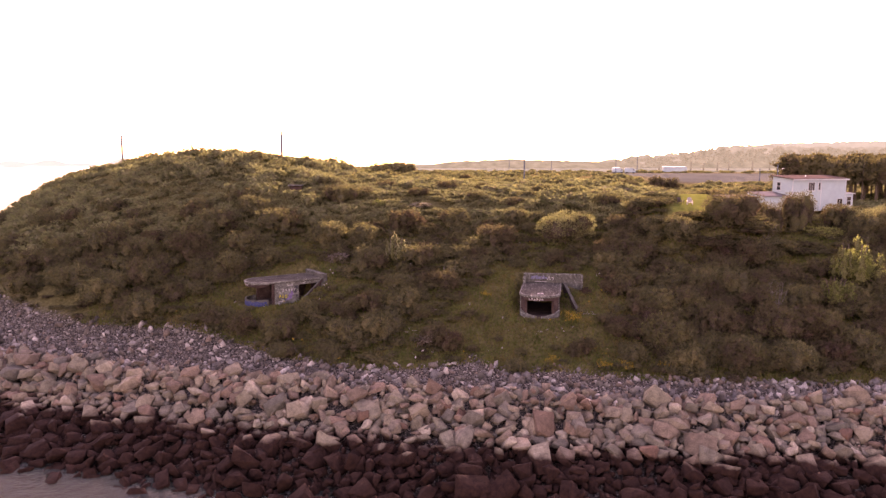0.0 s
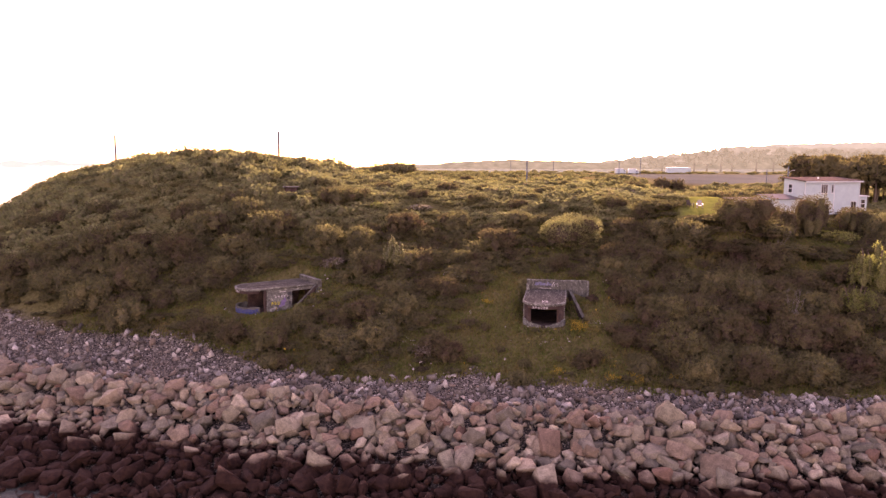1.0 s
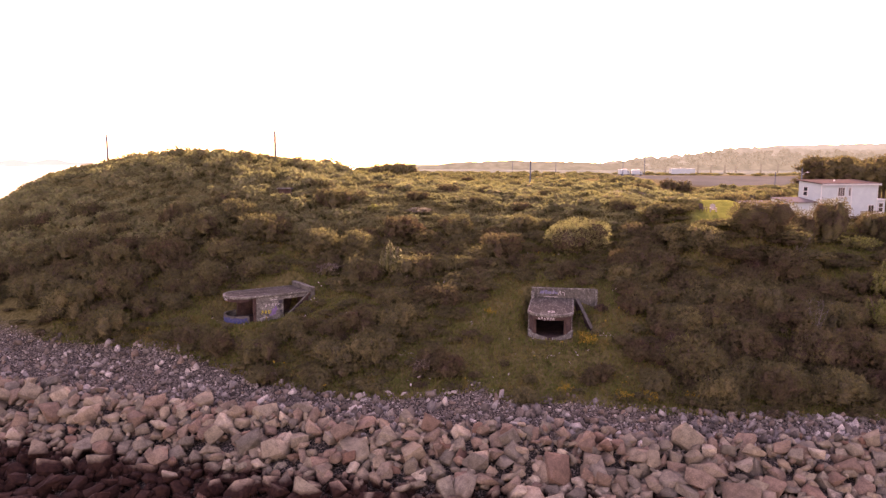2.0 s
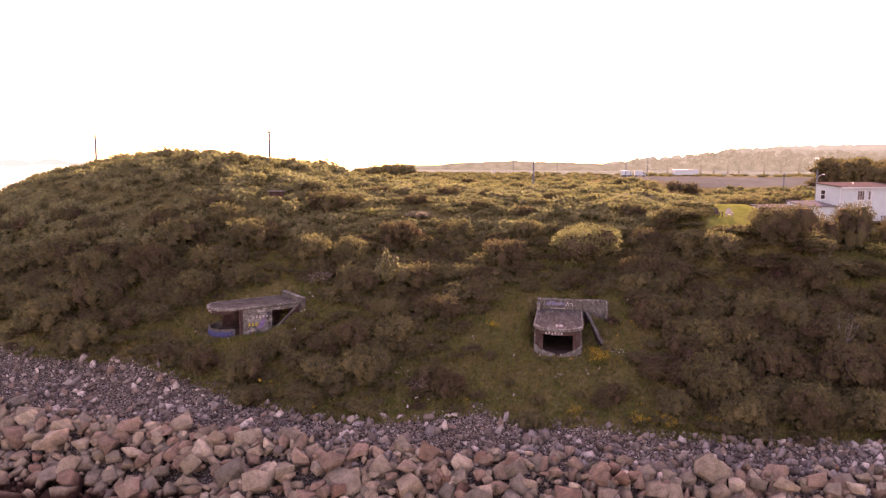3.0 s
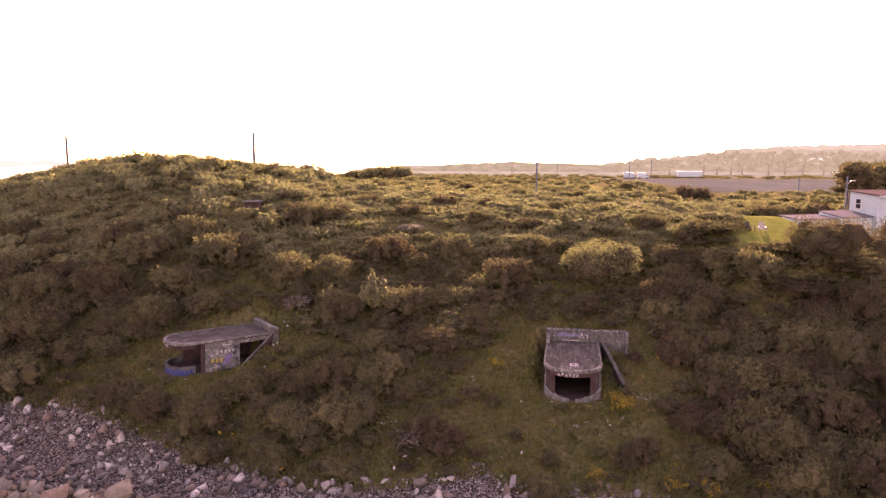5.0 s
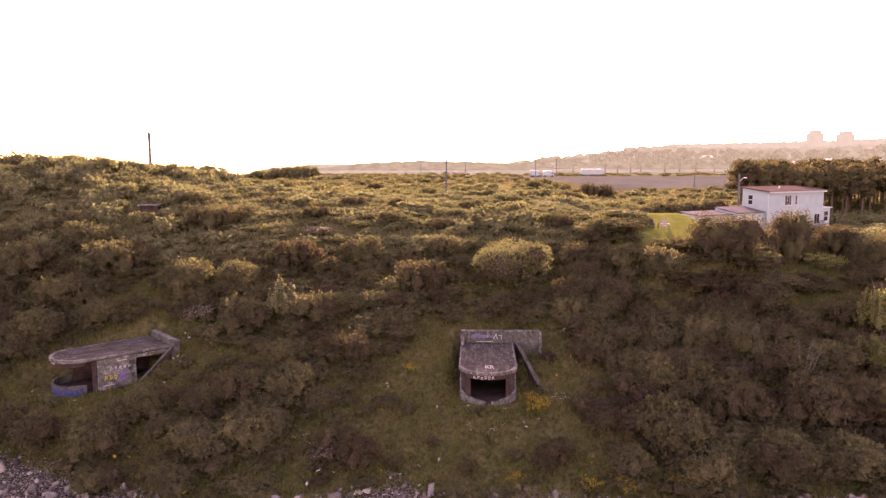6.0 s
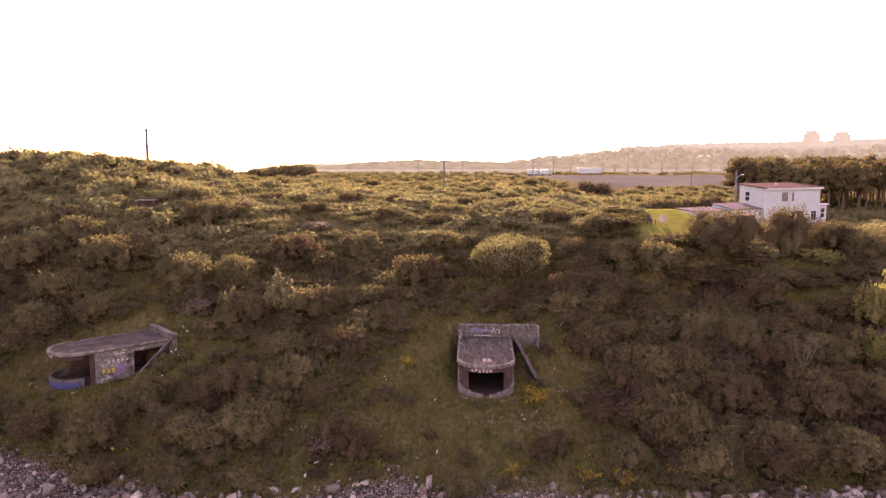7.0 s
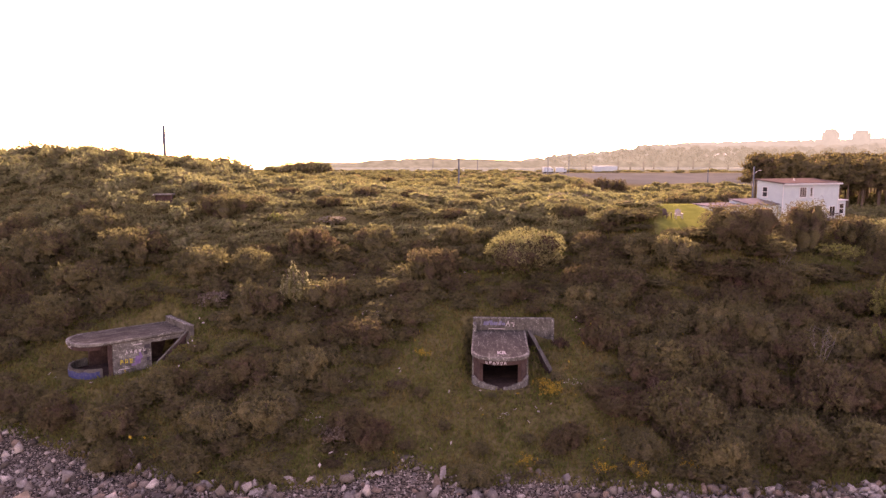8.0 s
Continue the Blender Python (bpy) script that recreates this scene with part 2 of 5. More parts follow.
def ground_material():
    """Shingle, rough turf, lawn, bare field and haze-paled far ground, laid out by the zone attribute."""
    m, nt, b = base_material("ground", 0.95)
    b.inputs["Specular IOR Level"].default_value = 0.0
    zone = nt.nodes.new("ShaderNodeAttribute")
    zone.attribute_name = "zone"
    sep = nt.nodes.new("ShaderNodeSeparateColor")
    nt.links.new(zone.outputs["Color"], sep.inputs[0])
    big, fine = noise_node(nt, 0.15, 5), noise_node(nt, 2.5, 5)
    turf = mix_node(nt, 0.5, ramp(nt, big, [(0.3, (0.058, 0.048, 0.024)), (0.5, (0.084, 0.080, 0.032)), (0.7, (0.120, 0.108, 0.048))]),
                    ramp(nt, fine, [(0.35, (0.03, 0.024, 0.012)), (0.65, (0.145, 0.130, 0.056))]))
    cell = nt.nodes.new("ShaderNodeTexVoronoi")
    cell.inputs["Scale"].default_value = 9.0
    nt.links.new(zone_position(nt), cell.inputs["Vector"])
    tone = nt.nodes.new("ShaderNodeSeparateColor")
    nt.links.new(cell.outputs["Color"], tone.inputs[0])
    shingle = ramp(nt, tone.outputs[0], [(0.0, (0.030, 0.026, 0.021)), (0.45, (0.085, 0.075, 0.062)), (0.8, (0.15, 0.135, 0.115)), (1.0, (0.30, 0.28, 0.25))])
    shingle = mix_node(nt, 1.0, shingle, ramp(nt, cell.outputs["Distance"], [(0.3, (1, 1, 1)), (0.75, (0.3, 0.28, 0.26))]), 'MULTIPLY')
    lawn = ramp(nt, noise_node(nt, 0.8, 4), [(0.3, (0.085, 0.108, 0.026)), (0.7, (0.118, 0.138, 0.036))])
    soil = ramp(nt, noise_node(nt, 0.05, 4), [(0.3, (0.049, 0.060, 0.053)), (0.7, (0.073, 0.088, 0.078))])
    # Distance haze put into the colour of the farthest ground
    hazed_turf = ramp(nt, noise_node(nt, 0.02, 4), [(0.3, (0.082, 0.113, 0.090)), (0.7, (0.121, 0.160, 0.128))])
    col = mix_node(nt, sep.outputs[0], turf, shingle)
    col = mix_node(nt, sep.outputs[1], col, lawn)
    col = mix_node(nt, sep.outputs[2], col, soil)
    col = mix_node(nt, zone.outputs["Alpha"], hazed_turf, col)
    nt.links.new(col, b.inputs["Base Color"])
    bump(nt, b, fine, 1.0, 0.35)
    return m


GROUND = ground_material()


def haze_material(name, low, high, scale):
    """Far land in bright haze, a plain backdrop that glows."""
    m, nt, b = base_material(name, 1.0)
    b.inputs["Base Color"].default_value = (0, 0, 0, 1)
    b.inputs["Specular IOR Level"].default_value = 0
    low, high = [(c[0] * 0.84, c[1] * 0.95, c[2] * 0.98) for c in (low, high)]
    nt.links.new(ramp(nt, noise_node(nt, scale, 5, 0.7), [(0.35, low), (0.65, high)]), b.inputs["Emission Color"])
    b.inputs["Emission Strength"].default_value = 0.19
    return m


# ---- building helpers ----


def part(name, bm, material, parent=None, label="", smooth=False):
    """Link a bmesh as one mesh object, under a thing where one is given."""
    me = bpy.data.meshes.new(name)
    bmesh.ops.recalc_face_normals(bm, faces=bm.faces[:])
    bm.to_mesh(me)
    bm.free()
    if smooth:
        me.polygons.foreach_set("use_smooth", [True] * len(me.polygons))
    me.materials.append(material)
    ob = new(name, me)
    if parent is not None:
        ob.parent = parent
    if label:
        ob["label"] = label
    return ob


def thing(name, m, label, category, group="", kind=""):
    ob = new(name)
    ob.matrix_world = m
    return tagged(ob, label, category, group, kind)


def np_mesh(name, verts, faces, materials, index=None, parent=None):
    """A mesh object from arrays of corners and of triangles or quads."""
    me = bpy.data.meshes.new(name)
    verts, faces = np.asarray(verts, np.float32), np.asarray(faces, np.int32)
    k = faces.shape[1]
    me.vertices.add(len(verts))
    me.vertices.foreach_set("co", verts.ravel())
    me.loops.add(faces.size)
    me.loops.foreach_set("vertex_index", faces.ravel())
    me.polygons.add(len(faces))
    me.polygons.foreach_set("loop_start", np.arange(0, faces.size, k, dtype=np.int32))
    for mt in materials:
        me.materials.append(mt)
    if index is not None:
        me.polygons.foreach_set("material_index", np.asarray(index, np.int32))
    me.update(calc_edges=True)
    me.validate()
    ob = new(name, me)
    if parent is not None:
        ob.parent = parent
    return ob


def box(bm, x0, x1, y0, y1, z0, z1, bevel=0.0):
    vs = bmesh.ops.create_cube(bm, size=1)["verts"]
    for v in vs:
        v.co = Vector(((x0 + x1) / 2 + v.co.x * (x1 - x0), (y0 + y1) / 2 + v.co.y * (y1 - y0), (z0 + z1) / 2 + v.co.z * (z1 - z0)))
    if bevel:
        es = list({e for v in vs for e in v.link_edges})
        bmesh.ops.bevel(bm, geom=es, offset=bevel, segments=2, affect='EDGES', profile=0.6)
    return bm


def boxed(*args, **kw):
    return box(bmesh.new(), *args, **kw)


def prism(outline, z0, z1, bevel=0.0):
    """An upright prism over an outline of (x, y)."""
    bm = bmesh.new()
    f = bm.faces.new([bm.verts.new((x, y, z0)) for x, y in outline])
    up = bmesh.ops.extrude_face_region(bm, geom=[f])["geom"]
    for v in up:
        if isinstance(v, bmesh.types.BMVert):
            v.co.z = z1
    if bevel:
        bmesh.ops.bevel(bm, geom=bm.edges[:], offset=bevel * 0.7, segments=1, affect='EDGES')
    return bm


def wedge(bm, a, b, half, low):
    """A wall with a sloping top from a to b (x, y, z), half its thickness, down to low."""
    d = Vector((b[0] - a[0], b[1] - a[1], 0)).normalized()
    n = Vector((-d.y, d.x, 0)) * half
    vs = []
    for p in (a, b):
        for sgn in (1, -1):
            q = Vector((p[0], p[1], 0)) + n * sgn
            vs += [bm.verts.new((q.x, q.y, p[2])), bm.verts.new((q.x, q.y, low))]
    a0, a0l, a1, a1l, b0, b0l, b1, b1l = vs
    for f in ((a0, a1, b1, b0), (a0l, b0l, b1l, a1l), (a0, b0, b0l, a0l), (a1, a1l, b1l, b1), (a0, a0l, a1l, a1), (b0, b1, b1l, b0l)):
        bm.faces.new(f)
    return bm


def tube(bm, pts, radii, sides=6):
    """A tapered limb through points."""
    rings = []
    for i, (p, r) in enumerate(zip(pts, radii)):
        p = Vector(p)
        d = (Vector(pts[min(i + 1, len(pts) - 1)]) - Vector(pts[max(i - 1, 0)])).normalized()
        u = d.orthogonal().normalized()
        w = d.cross(u)
        rings.append([bm.verts.new(p + (u * math.cos(a) + w * math.sin(a)) * r) for a in (2 * math.pi * k / sides for k in range(sides))])
    for r0, r1 in zip(rings, rings[1:]):
        for k in range(sides):
            bm.faces.new((r0[k], r0[(k + 1) % sides], r1[(k + 1) % sides], r1[k]))
    bm.faces.new(rings[0][::-1])
    bm.faces.new(rings[-1])
    return bm


# ---- the lie of the land ----


def smooth(a, b, v):
    t = np.clip((v - a) / (b - a), 0, 1)
    return t * t * (3 - 2 * t)


def crest(x):
    """y of the upper edge of the stone bank."""
    x = np.minimum(np.asarray(x, float), 45)
    return 64.2 - 0.16 * x + 0.0022 * x * x + 0.01 * np.maximum(0, -45 - x) ** 2


def green_edge(x):
    """How far behind the crest the plants begin."""
    return np.interp(x, [-70, -43, -30, -18, -9, -3, 3.5, 6, 12, 20, 40, 140], [12, 10, 11, 7.5, 5, 6, 8.5, 6.5, 7, 5.5, 5, 5])


def wave(x, y, k, seed):
    return (np.sin(x * k + seed) * np.cos(y * k * 1.13 + seed * 2.1) + 0.6 * np.sin(x * k * 2.3 - y * k * 1.7 + seed * 3.7)
            + 0.4 * np.cos(x * k * 3.9 + y * k * 4.3 + seed))


BUNKERS = [(-16.8, 91.1, 8.8, -55.0), (12.5, 87.66, 8.9, -10.0)]


def height(x, y):
    x, y = np.asarray(x, float), np.asarray(y, float)
    s = y - crest(x)
    z = np.interp(s, [-200, -60, -14.4, -8, -4, 0, 7, 11, 14.3, 20, 25, 31, 44, 52, 70, 110, 300],
                  [-14, -8, -1.0, 1.1, 2.4, 4.5, 5.3, 6.6, 8.3, 10.6, 12.3, 14.2, 18.8, 20.6, 21.3, 21.5, 21.5])
    sx, sy = np.where(x < -42, 28.0, 18.0), np.where(y < 138, 22.0, 40.0)
    z = z + 6.0 * np.exp(-0.5 * ((x + 42) / sx) ** 2 - 0.5 * ((y - 138) / sy) ** 2)
    z = z + 0.35 * wave(x, y, 0.11, 1.3) * smooth(10, 30, s) * (1 - smooth(250, 400, y))
    z = z + 0.06 * wave(x, y, 0.9, 0.4) * smooth(-2, 2, s) * (1 - smooth(200, 300, y))
    z = z - 2.7 * smooth(37, 45, x) * smooth(104, 111, y) * (1 - smooth(170, 240, y))
    w = smooth(26, 32, x) * (1 - smooth(39, 46, x)) * smooth(86, 95, y) * (1 - smooth(106, 110, y))
    z = z * (1 - w) + (19.7 + (y - 95) * 0.18) * w
    far = smooth(900, 1400, y) * smooth(-2, 20, s)
    z = z * (1 - far) + far * 18
    left = np.interp(y, [0, 160, 260, 700, 5000], [-160, -130, -50, -95, -300])
    z = np.where(s > -2, -5 + (z + 5) * smooth(left - 25, left + 12, x), z)
    for bx, by, bz, turn in BUNKERS:
        c, sn = math.cos(radians(turn)), math.sin(radians(turn))
        u, v = (x - bx) * c + (y - by) * sn, -(x - bx) * sn + (y - by) * c
        inside = smooth(-3.6, -2.4, u) * (1 - smooth(0.0, 0.9, u - 2.7 - 0.27 * np.maximum(-v, 0))) * smooth(-12.5, -9.5, v) * (1 - smooth(-0.2, 0.5, v))
        z = z * (1 - inside) + (bz - 0.05) * inside
        if bx < 0:
            continue
        step = smooth(2.2, 2.8, u) * (1 - smooth(5.2, 6.4, u)) * smooth(-4.5, -2.5, v) * (1 - smooth(-0.2, 0.4, v))
        z = z * (1 - step) + (bz + 1.3) * step
    return z


def graded(fine0, fine1, step, lo, hi, grow=1.12):
    mid = list(np.arange(fine0, fine1 + step / 2, step))
    d, v = step, mid[-1]
    while v < hi:
        d *= grow
        v = min(v + d, hi)
        mid.append(v)
    d, v = step, mid[0]
    while v > lo:
        d *= grow
        v = max(v - d, lo)
        mid.insert(0, v)
    return np.array(mid)


def in_lawn(x, y):
    return smooth(-0.7, 0.7, x - 30.5 - (y - 95) * 0.37) * (1 - smooth(45, 48, x)) * smooth(94.5, 95.7, y) * (1 - smooth(106, 108, y))


def in_field(x, y):
    return smooth(60, 75, x) * (1 - smooth(330, 360, x)) * smooth(205, 215, y) * (1 - smooth(330, 345, y))


gx, gy = graded(-100, 110, 1.1, -4500, 4500), graded(48, 190, 1.1, -1500, 4600)
GX, GY = np.meshgrid(gx, gy)
GZ = height(GX, GY)
verts = np.stack([GX.ravel(), GY.ravel(), GZ.ravel()], 1)
idx = np.arange(GX.size).reshape(GX.shape)
quads = np.stack([idx[:-1, :-1].ravel(), idx[:-1, 1:].ravel(), idx[1:, 1:].ravel(), idx[1:, :-1].ravel()], 1)
ground = np_mesh("ground", verts, quads, [GROUND])
tagged(ground, "rough coastal headland with turf, shingle and a lawn", "ground", kind="structure")
S = GY - crest(GX)
zone = np.zeros((GX.size, 4), np.float32)
zone[:, 0] = (1 - smooth(-0.6, 1.2, S - green_edge(GX))).ravel()
zone[:, 1] = in_lawn(GX, GY).ravel()
zone[:, 2] = in_field(GX, GY).ravel()
# alpha drops from 350 m on, where the haze colour takes over
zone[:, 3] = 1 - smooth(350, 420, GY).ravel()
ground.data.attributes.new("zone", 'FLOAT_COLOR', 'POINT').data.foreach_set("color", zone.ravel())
ground.data.polygons.foreach_set("use_smooth", [True] * len(ground.data.polygons))

sea = np_mesh("water", [(-4900, -4900, 0), (4900, -4900, 0), (4900, 4900, 0), (-4900, 4900, 0)], [(0, 1, 2, 3)], [WATER])
tagged(sea, "grey rippled sea reflecting the bright sky", "sea", kind="structure")

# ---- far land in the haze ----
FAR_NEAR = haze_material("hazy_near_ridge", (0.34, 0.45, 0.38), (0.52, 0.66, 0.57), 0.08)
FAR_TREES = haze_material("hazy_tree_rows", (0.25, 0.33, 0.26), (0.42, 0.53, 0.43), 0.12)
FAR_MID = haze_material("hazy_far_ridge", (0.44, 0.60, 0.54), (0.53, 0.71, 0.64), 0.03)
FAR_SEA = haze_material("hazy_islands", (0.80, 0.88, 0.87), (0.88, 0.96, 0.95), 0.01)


def ridge(name, y, profile, material, label, bumps=4.0, deep=60.0, seed=3):
    """A far wooded ridge: a long mound with an uneven tree line."""
    rng = np.random.default_rng(seed)
    xs = np.arange(profile[0][0], profile[-1][0], 1.6)
    top = np.interp(xs, [p[0] for p in profile], [p[1] for p in profile])
    lump = np.zeros(len(xs))
    for _ in range(len(xs)):
        c, w, h = rng.uniform(xs[0], xs[-1]), rng.uniform(2.5, 5.5) * (1 + y / 1500), rng.uniform(0.35, 1.0) * bumps
        lump = np.maximum(lump, h * np.sqrt(np.clip(1 - ((xs - c) / w) ** 2, 0, 1)))
    edge = np.clip((top - 17) / 12, 0, 1)
    crown = top + lump * edge + rng.uniform(-0.5, 0.5, len(xs)) * edge
    rows = [(y - deep, 15 + 0 * xs), (y - deep * 0.5, 15 + (top - 15) * 0.55), (y - 4, top * 0.97), (y, crown), (y + deep, 10 + 0 * xs)]
    v = np.concatenate([np.stack([xs, np.full_like(xs, yy), zz], 1) for yy, zz in rows])
    n = len(xs)
    i = np.arange(n - 1)
    q = np.concatenate([np.stack([i + r * n, i + 1 + r * n, i + 1 + (r + 1) * n, i + (r + 1) * n], 1) for r in range(len(rows) - 1)])
    ob = np_mesh(name, v, q, [material])
    return tagged(ob, label, "backdrop", kind="structure")


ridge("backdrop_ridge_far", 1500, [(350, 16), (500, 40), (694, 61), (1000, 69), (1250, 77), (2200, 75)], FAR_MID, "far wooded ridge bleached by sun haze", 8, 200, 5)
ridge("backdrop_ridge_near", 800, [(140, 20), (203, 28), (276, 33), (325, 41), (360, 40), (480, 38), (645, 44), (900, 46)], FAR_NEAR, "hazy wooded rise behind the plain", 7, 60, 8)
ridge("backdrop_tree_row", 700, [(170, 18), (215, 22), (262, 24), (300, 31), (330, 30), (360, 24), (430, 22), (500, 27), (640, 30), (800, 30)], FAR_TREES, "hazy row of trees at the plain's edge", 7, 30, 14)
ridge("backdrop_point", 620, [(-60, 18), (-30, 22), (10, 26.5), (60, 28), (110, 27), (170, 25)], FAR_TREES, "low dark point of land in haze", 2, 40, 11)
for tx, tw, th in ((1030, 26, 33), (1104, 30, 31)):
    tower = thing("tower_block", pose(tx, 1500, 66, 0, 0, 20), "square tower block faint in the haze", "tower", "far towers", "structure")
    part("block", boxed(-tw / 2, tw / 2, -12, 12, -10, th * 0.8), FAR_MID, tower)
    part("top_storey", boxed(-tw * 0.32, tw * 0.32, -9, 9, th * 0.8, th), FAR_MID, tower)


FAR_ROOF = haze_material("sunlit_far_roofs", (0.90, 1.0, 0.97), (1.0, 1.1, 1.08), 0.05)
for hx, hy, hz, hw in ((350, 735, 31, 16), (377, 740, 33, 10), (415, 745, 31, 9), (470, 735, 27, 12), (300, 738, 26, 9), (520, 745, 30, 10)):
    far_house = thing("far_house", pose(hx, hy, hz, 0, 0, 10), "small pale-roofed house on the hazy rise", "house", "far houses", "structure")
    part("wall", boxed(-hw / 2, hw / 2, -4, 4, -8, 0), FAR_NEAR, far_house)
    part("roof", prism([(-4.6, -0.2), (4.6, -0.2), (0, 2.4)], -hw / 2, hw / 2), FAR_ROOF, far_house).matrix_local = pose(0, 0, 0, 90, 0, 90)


def island(name, x, y, w, h, label):
    xs = np.linspace(-w / 2, w / 2, 26)
    prof = h * np.sqrt(np.clip(1 - (2 * xs / w) ** 2, 0, 1)) * (0.75 + 0.25 * np.sin(xs / w * 17))
    v = np.concatenate([np.stack([xs + x, np.full(26, y + d), z], 1) for d, z in ((-w * 0.1, 0 * xs - 1), (0, prof), (w * 0.1, 0 * xs - 1))])
    i = np.arange(25)
    q = np.concatenate([np.stack([i + r * 26, i + 1 + r * 26, i + 27 + r * 26, i + 26 + r * 26], 1) for r in range(2)])
    return tagged(np_mesh(name, v, q, [FAR_SEA]), label, "island", kind="structure")


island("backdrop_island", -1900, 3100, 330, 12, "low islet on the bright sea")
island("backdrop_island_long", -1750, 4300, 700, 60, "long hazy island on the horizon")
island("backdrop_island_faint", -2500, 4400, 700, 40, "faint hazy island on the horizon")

# ---- stones ----


def rock_shape(rng, points=12, bevel=0.03):
    """An angular block: the hull of random points, its edges worn."""
    bm = bmesh.new()
    if points > 10:
        d = np.array([(a, b, c) for a in (-1, 1) for b in (-1, 1) for c in (-1, 1)], float) * 0.78
        if rng.random() < 0.5:
            d = d * rng.uniform(0.5, 1.2, (8, 3)) + rng.normal(0, 0.08, (8, 3))
            d = np.concatenate([d, rng.normal(0, 0.42, (4, 3))])
        else:
            d = rng.normal(size=(13, 3))
            d *= rng.uniform(0.75, 1.15, (13, 1)) / np.linalg.norm(d, axis=1)[:, None]
        d *= np.array([rng.uniform(1.0, 1.5), rng.uniform(0.8, 1.1), rng.uniform(0.6, 0.95)])
    else:
        d = rng.normal(size=(points, 3))
        d /= np.linalg.norm(d, axis=1)[:, None]
        d *= rng.uniform(0.8, 1.2, (points, 1)) * np.array([rng.uniform(0.95, 1.45), rng.uniform(0.75, 1.05), rng.uniform(0.6, 0.9)])
    for p in d:
        bm.verts.new(p)
    hull = bmesh.ops.convex_hull(bm, input=bm.verts[:])
    bmesh.ops.delete(bm, geom=list({g for g in hull["geom_interior"] + hull["geom_unused"] if isinstance(g, bmesh.types.BMVert)}), context='VERTS')
    bmesh.ops.dissolve_limit(bm, angle_limit=0.38, verts=bm.verts[:], edges=bm.edges[:])
    if bevel:
        bmesh.ops.bevel(bm, geom=bm.edges[:], offset=bevel, segments=1, affect='EDGES')
    bmesh.ops.triangulate(bm, faces=bm.faces[:])
    bmesh.ops.recalc_face_normals(bm, faces=bm.faces[:])
    bm.verts.index_update()
    v = np.array([q.co[:] for q in bm.verts])
    f = np.array([[q.index for q in t.verts] for t in bm.faces])
    bm.free()
    return v, f


def turn_matrix(rng, tilt=3.1):
    return np.array(Euler((rng.uniform(-tilt, tilt), rng.uniform(-tilt, tilt), rng.uniform(0, 6.28))).to_matrix())


def joined(shapes, places):
    """One array mesh of copies: places are (shape, matrix 3x3, offset)."""
    vs, fs, base = [], [], 0
    for k, m, o in places:
        v, f = shapes[k]
        vs.append(v @ m.T + o)
        fs.append(f + base)
        base += len(v)
    return np.concatenate(vs), np.concatenate(fs)


rng = np.random.default_rng(21)
BLOCKS = [rock_shape(rng) for _ in range(18)]
bank = thing("stone_bank", pose(0, 0, 0), "sloping bank of tan and pink quarry boulders, dark below the tide line", "sea wall", kind="structure")
rest = []
for _ in range(1500):
    px, ps = rng.uniform(-80, 82), rng.uniform(-15.5, -0.5)
    py = float(crest(px)) + ps
    r = rng.uniform(0.6, 1.0)
    rest.append((int(rng.integers(18)), turn_matrix(rng) * r, np.array([px, py, float(height(px, py)) + 0.05])))
near = 0
meshes = {}
for row, s in enumerate(np.arange(-15.5, 1.2, 0.95)):
    x = -78.0 + 0.6 * (row % 2)
    while x < 82:
        r = float(np.clip(rng.lognormal(-0.52, 0.36), 0.3, 1.3))
        px, ps = x + rng.uniform(-0.35, 0.35), s + rng.uniform(-0.4, 0.4)
        py = float(crest(px)) + ps
        if ps > 0.4 and rng.random() < 0.45:
            x += r * 1.7
            continue
        pz = float(height(px, py)) + r * 0.42 + 0.42 * min(1.0, max(0.0, -ps)) + rng.uniform(-0.12, 0.22)
        m = turn_matrix(rng, 0.7) * r
        k = int(rng.integers(len(BLOCKS)))
        if near < 300 and -22 < px < 36 and -7.2 < ps < -0.6 and rng.random() < 0.75:
            if k not in meshes:
                meshes[k] = np_mesh("boulder", *BLOCKS[k], [ROCK], parent=bank)
                ob = meshes[k]
            else:
                ob = new("boulder", meshes[k].data)
                ob.parent = bank
            ob.matrix_world = Matrix.Translation((px, py, pz)) @ Matrix(m.tolist()).to_4x4()
            near += 1
        else:
            rest.append((k, m, np.array([px, py, pz])))
        x += r * 1.6 + rng.uniform(0, 0.2)
v, f = joined(BLOCKS, rest)
tagged(np_mesh("boulders", v, f, [ROCK], parent=bank), kind="stuff")

SMALL = [rock_shape(rng, 10, 0) for _ in range(10)]
chips = []
for _ in range(2600):
    px, ps = rng.uniform(-70, 75), rng.uniform(-14, 0.8)
    py = float(crest(px)) + ps
    r = rng.uniform(0.2, 0.42)
    chips.append((int(rng.integers(10)), turn_matrix(rng) * r, np.array([px, py, float(height(px, py)) + rng.uniform(0.35, 0.75)])))
v, f = joined(SMALL, chips)
tagged(np_mesh("small_stones", v, f, [ROCK], parent=bank), kind="stuff")
places = []
for _ in range(17000):
    px = rng.uniform(-85, 80)
    edge = float(green_edge(px))
    ps = rng.uniform(-1.0, edge + 0.8)
    py = float(crest(px)) + ps
    big = rng.random() < 0.07 + 0.36 * math.exp(-max(ps, 0) / 2.0)
    r = rng.uniform(0.2, 0.34) + 0.3 * rng.random() ** 3 if big else rng.uniform(0.05, 0.13) + 0.09 * rng.random() ** 3
    if abs(wave(px, py, 0.45, 2.0)) > 1.25 and not big:
        continue
    places.append((int(rng.integers(10)), turn_matrix(rng) * r, np.array([px, py, float(height(px, py)) + r * 0.25])))
v, f = joined(SMALL, places)
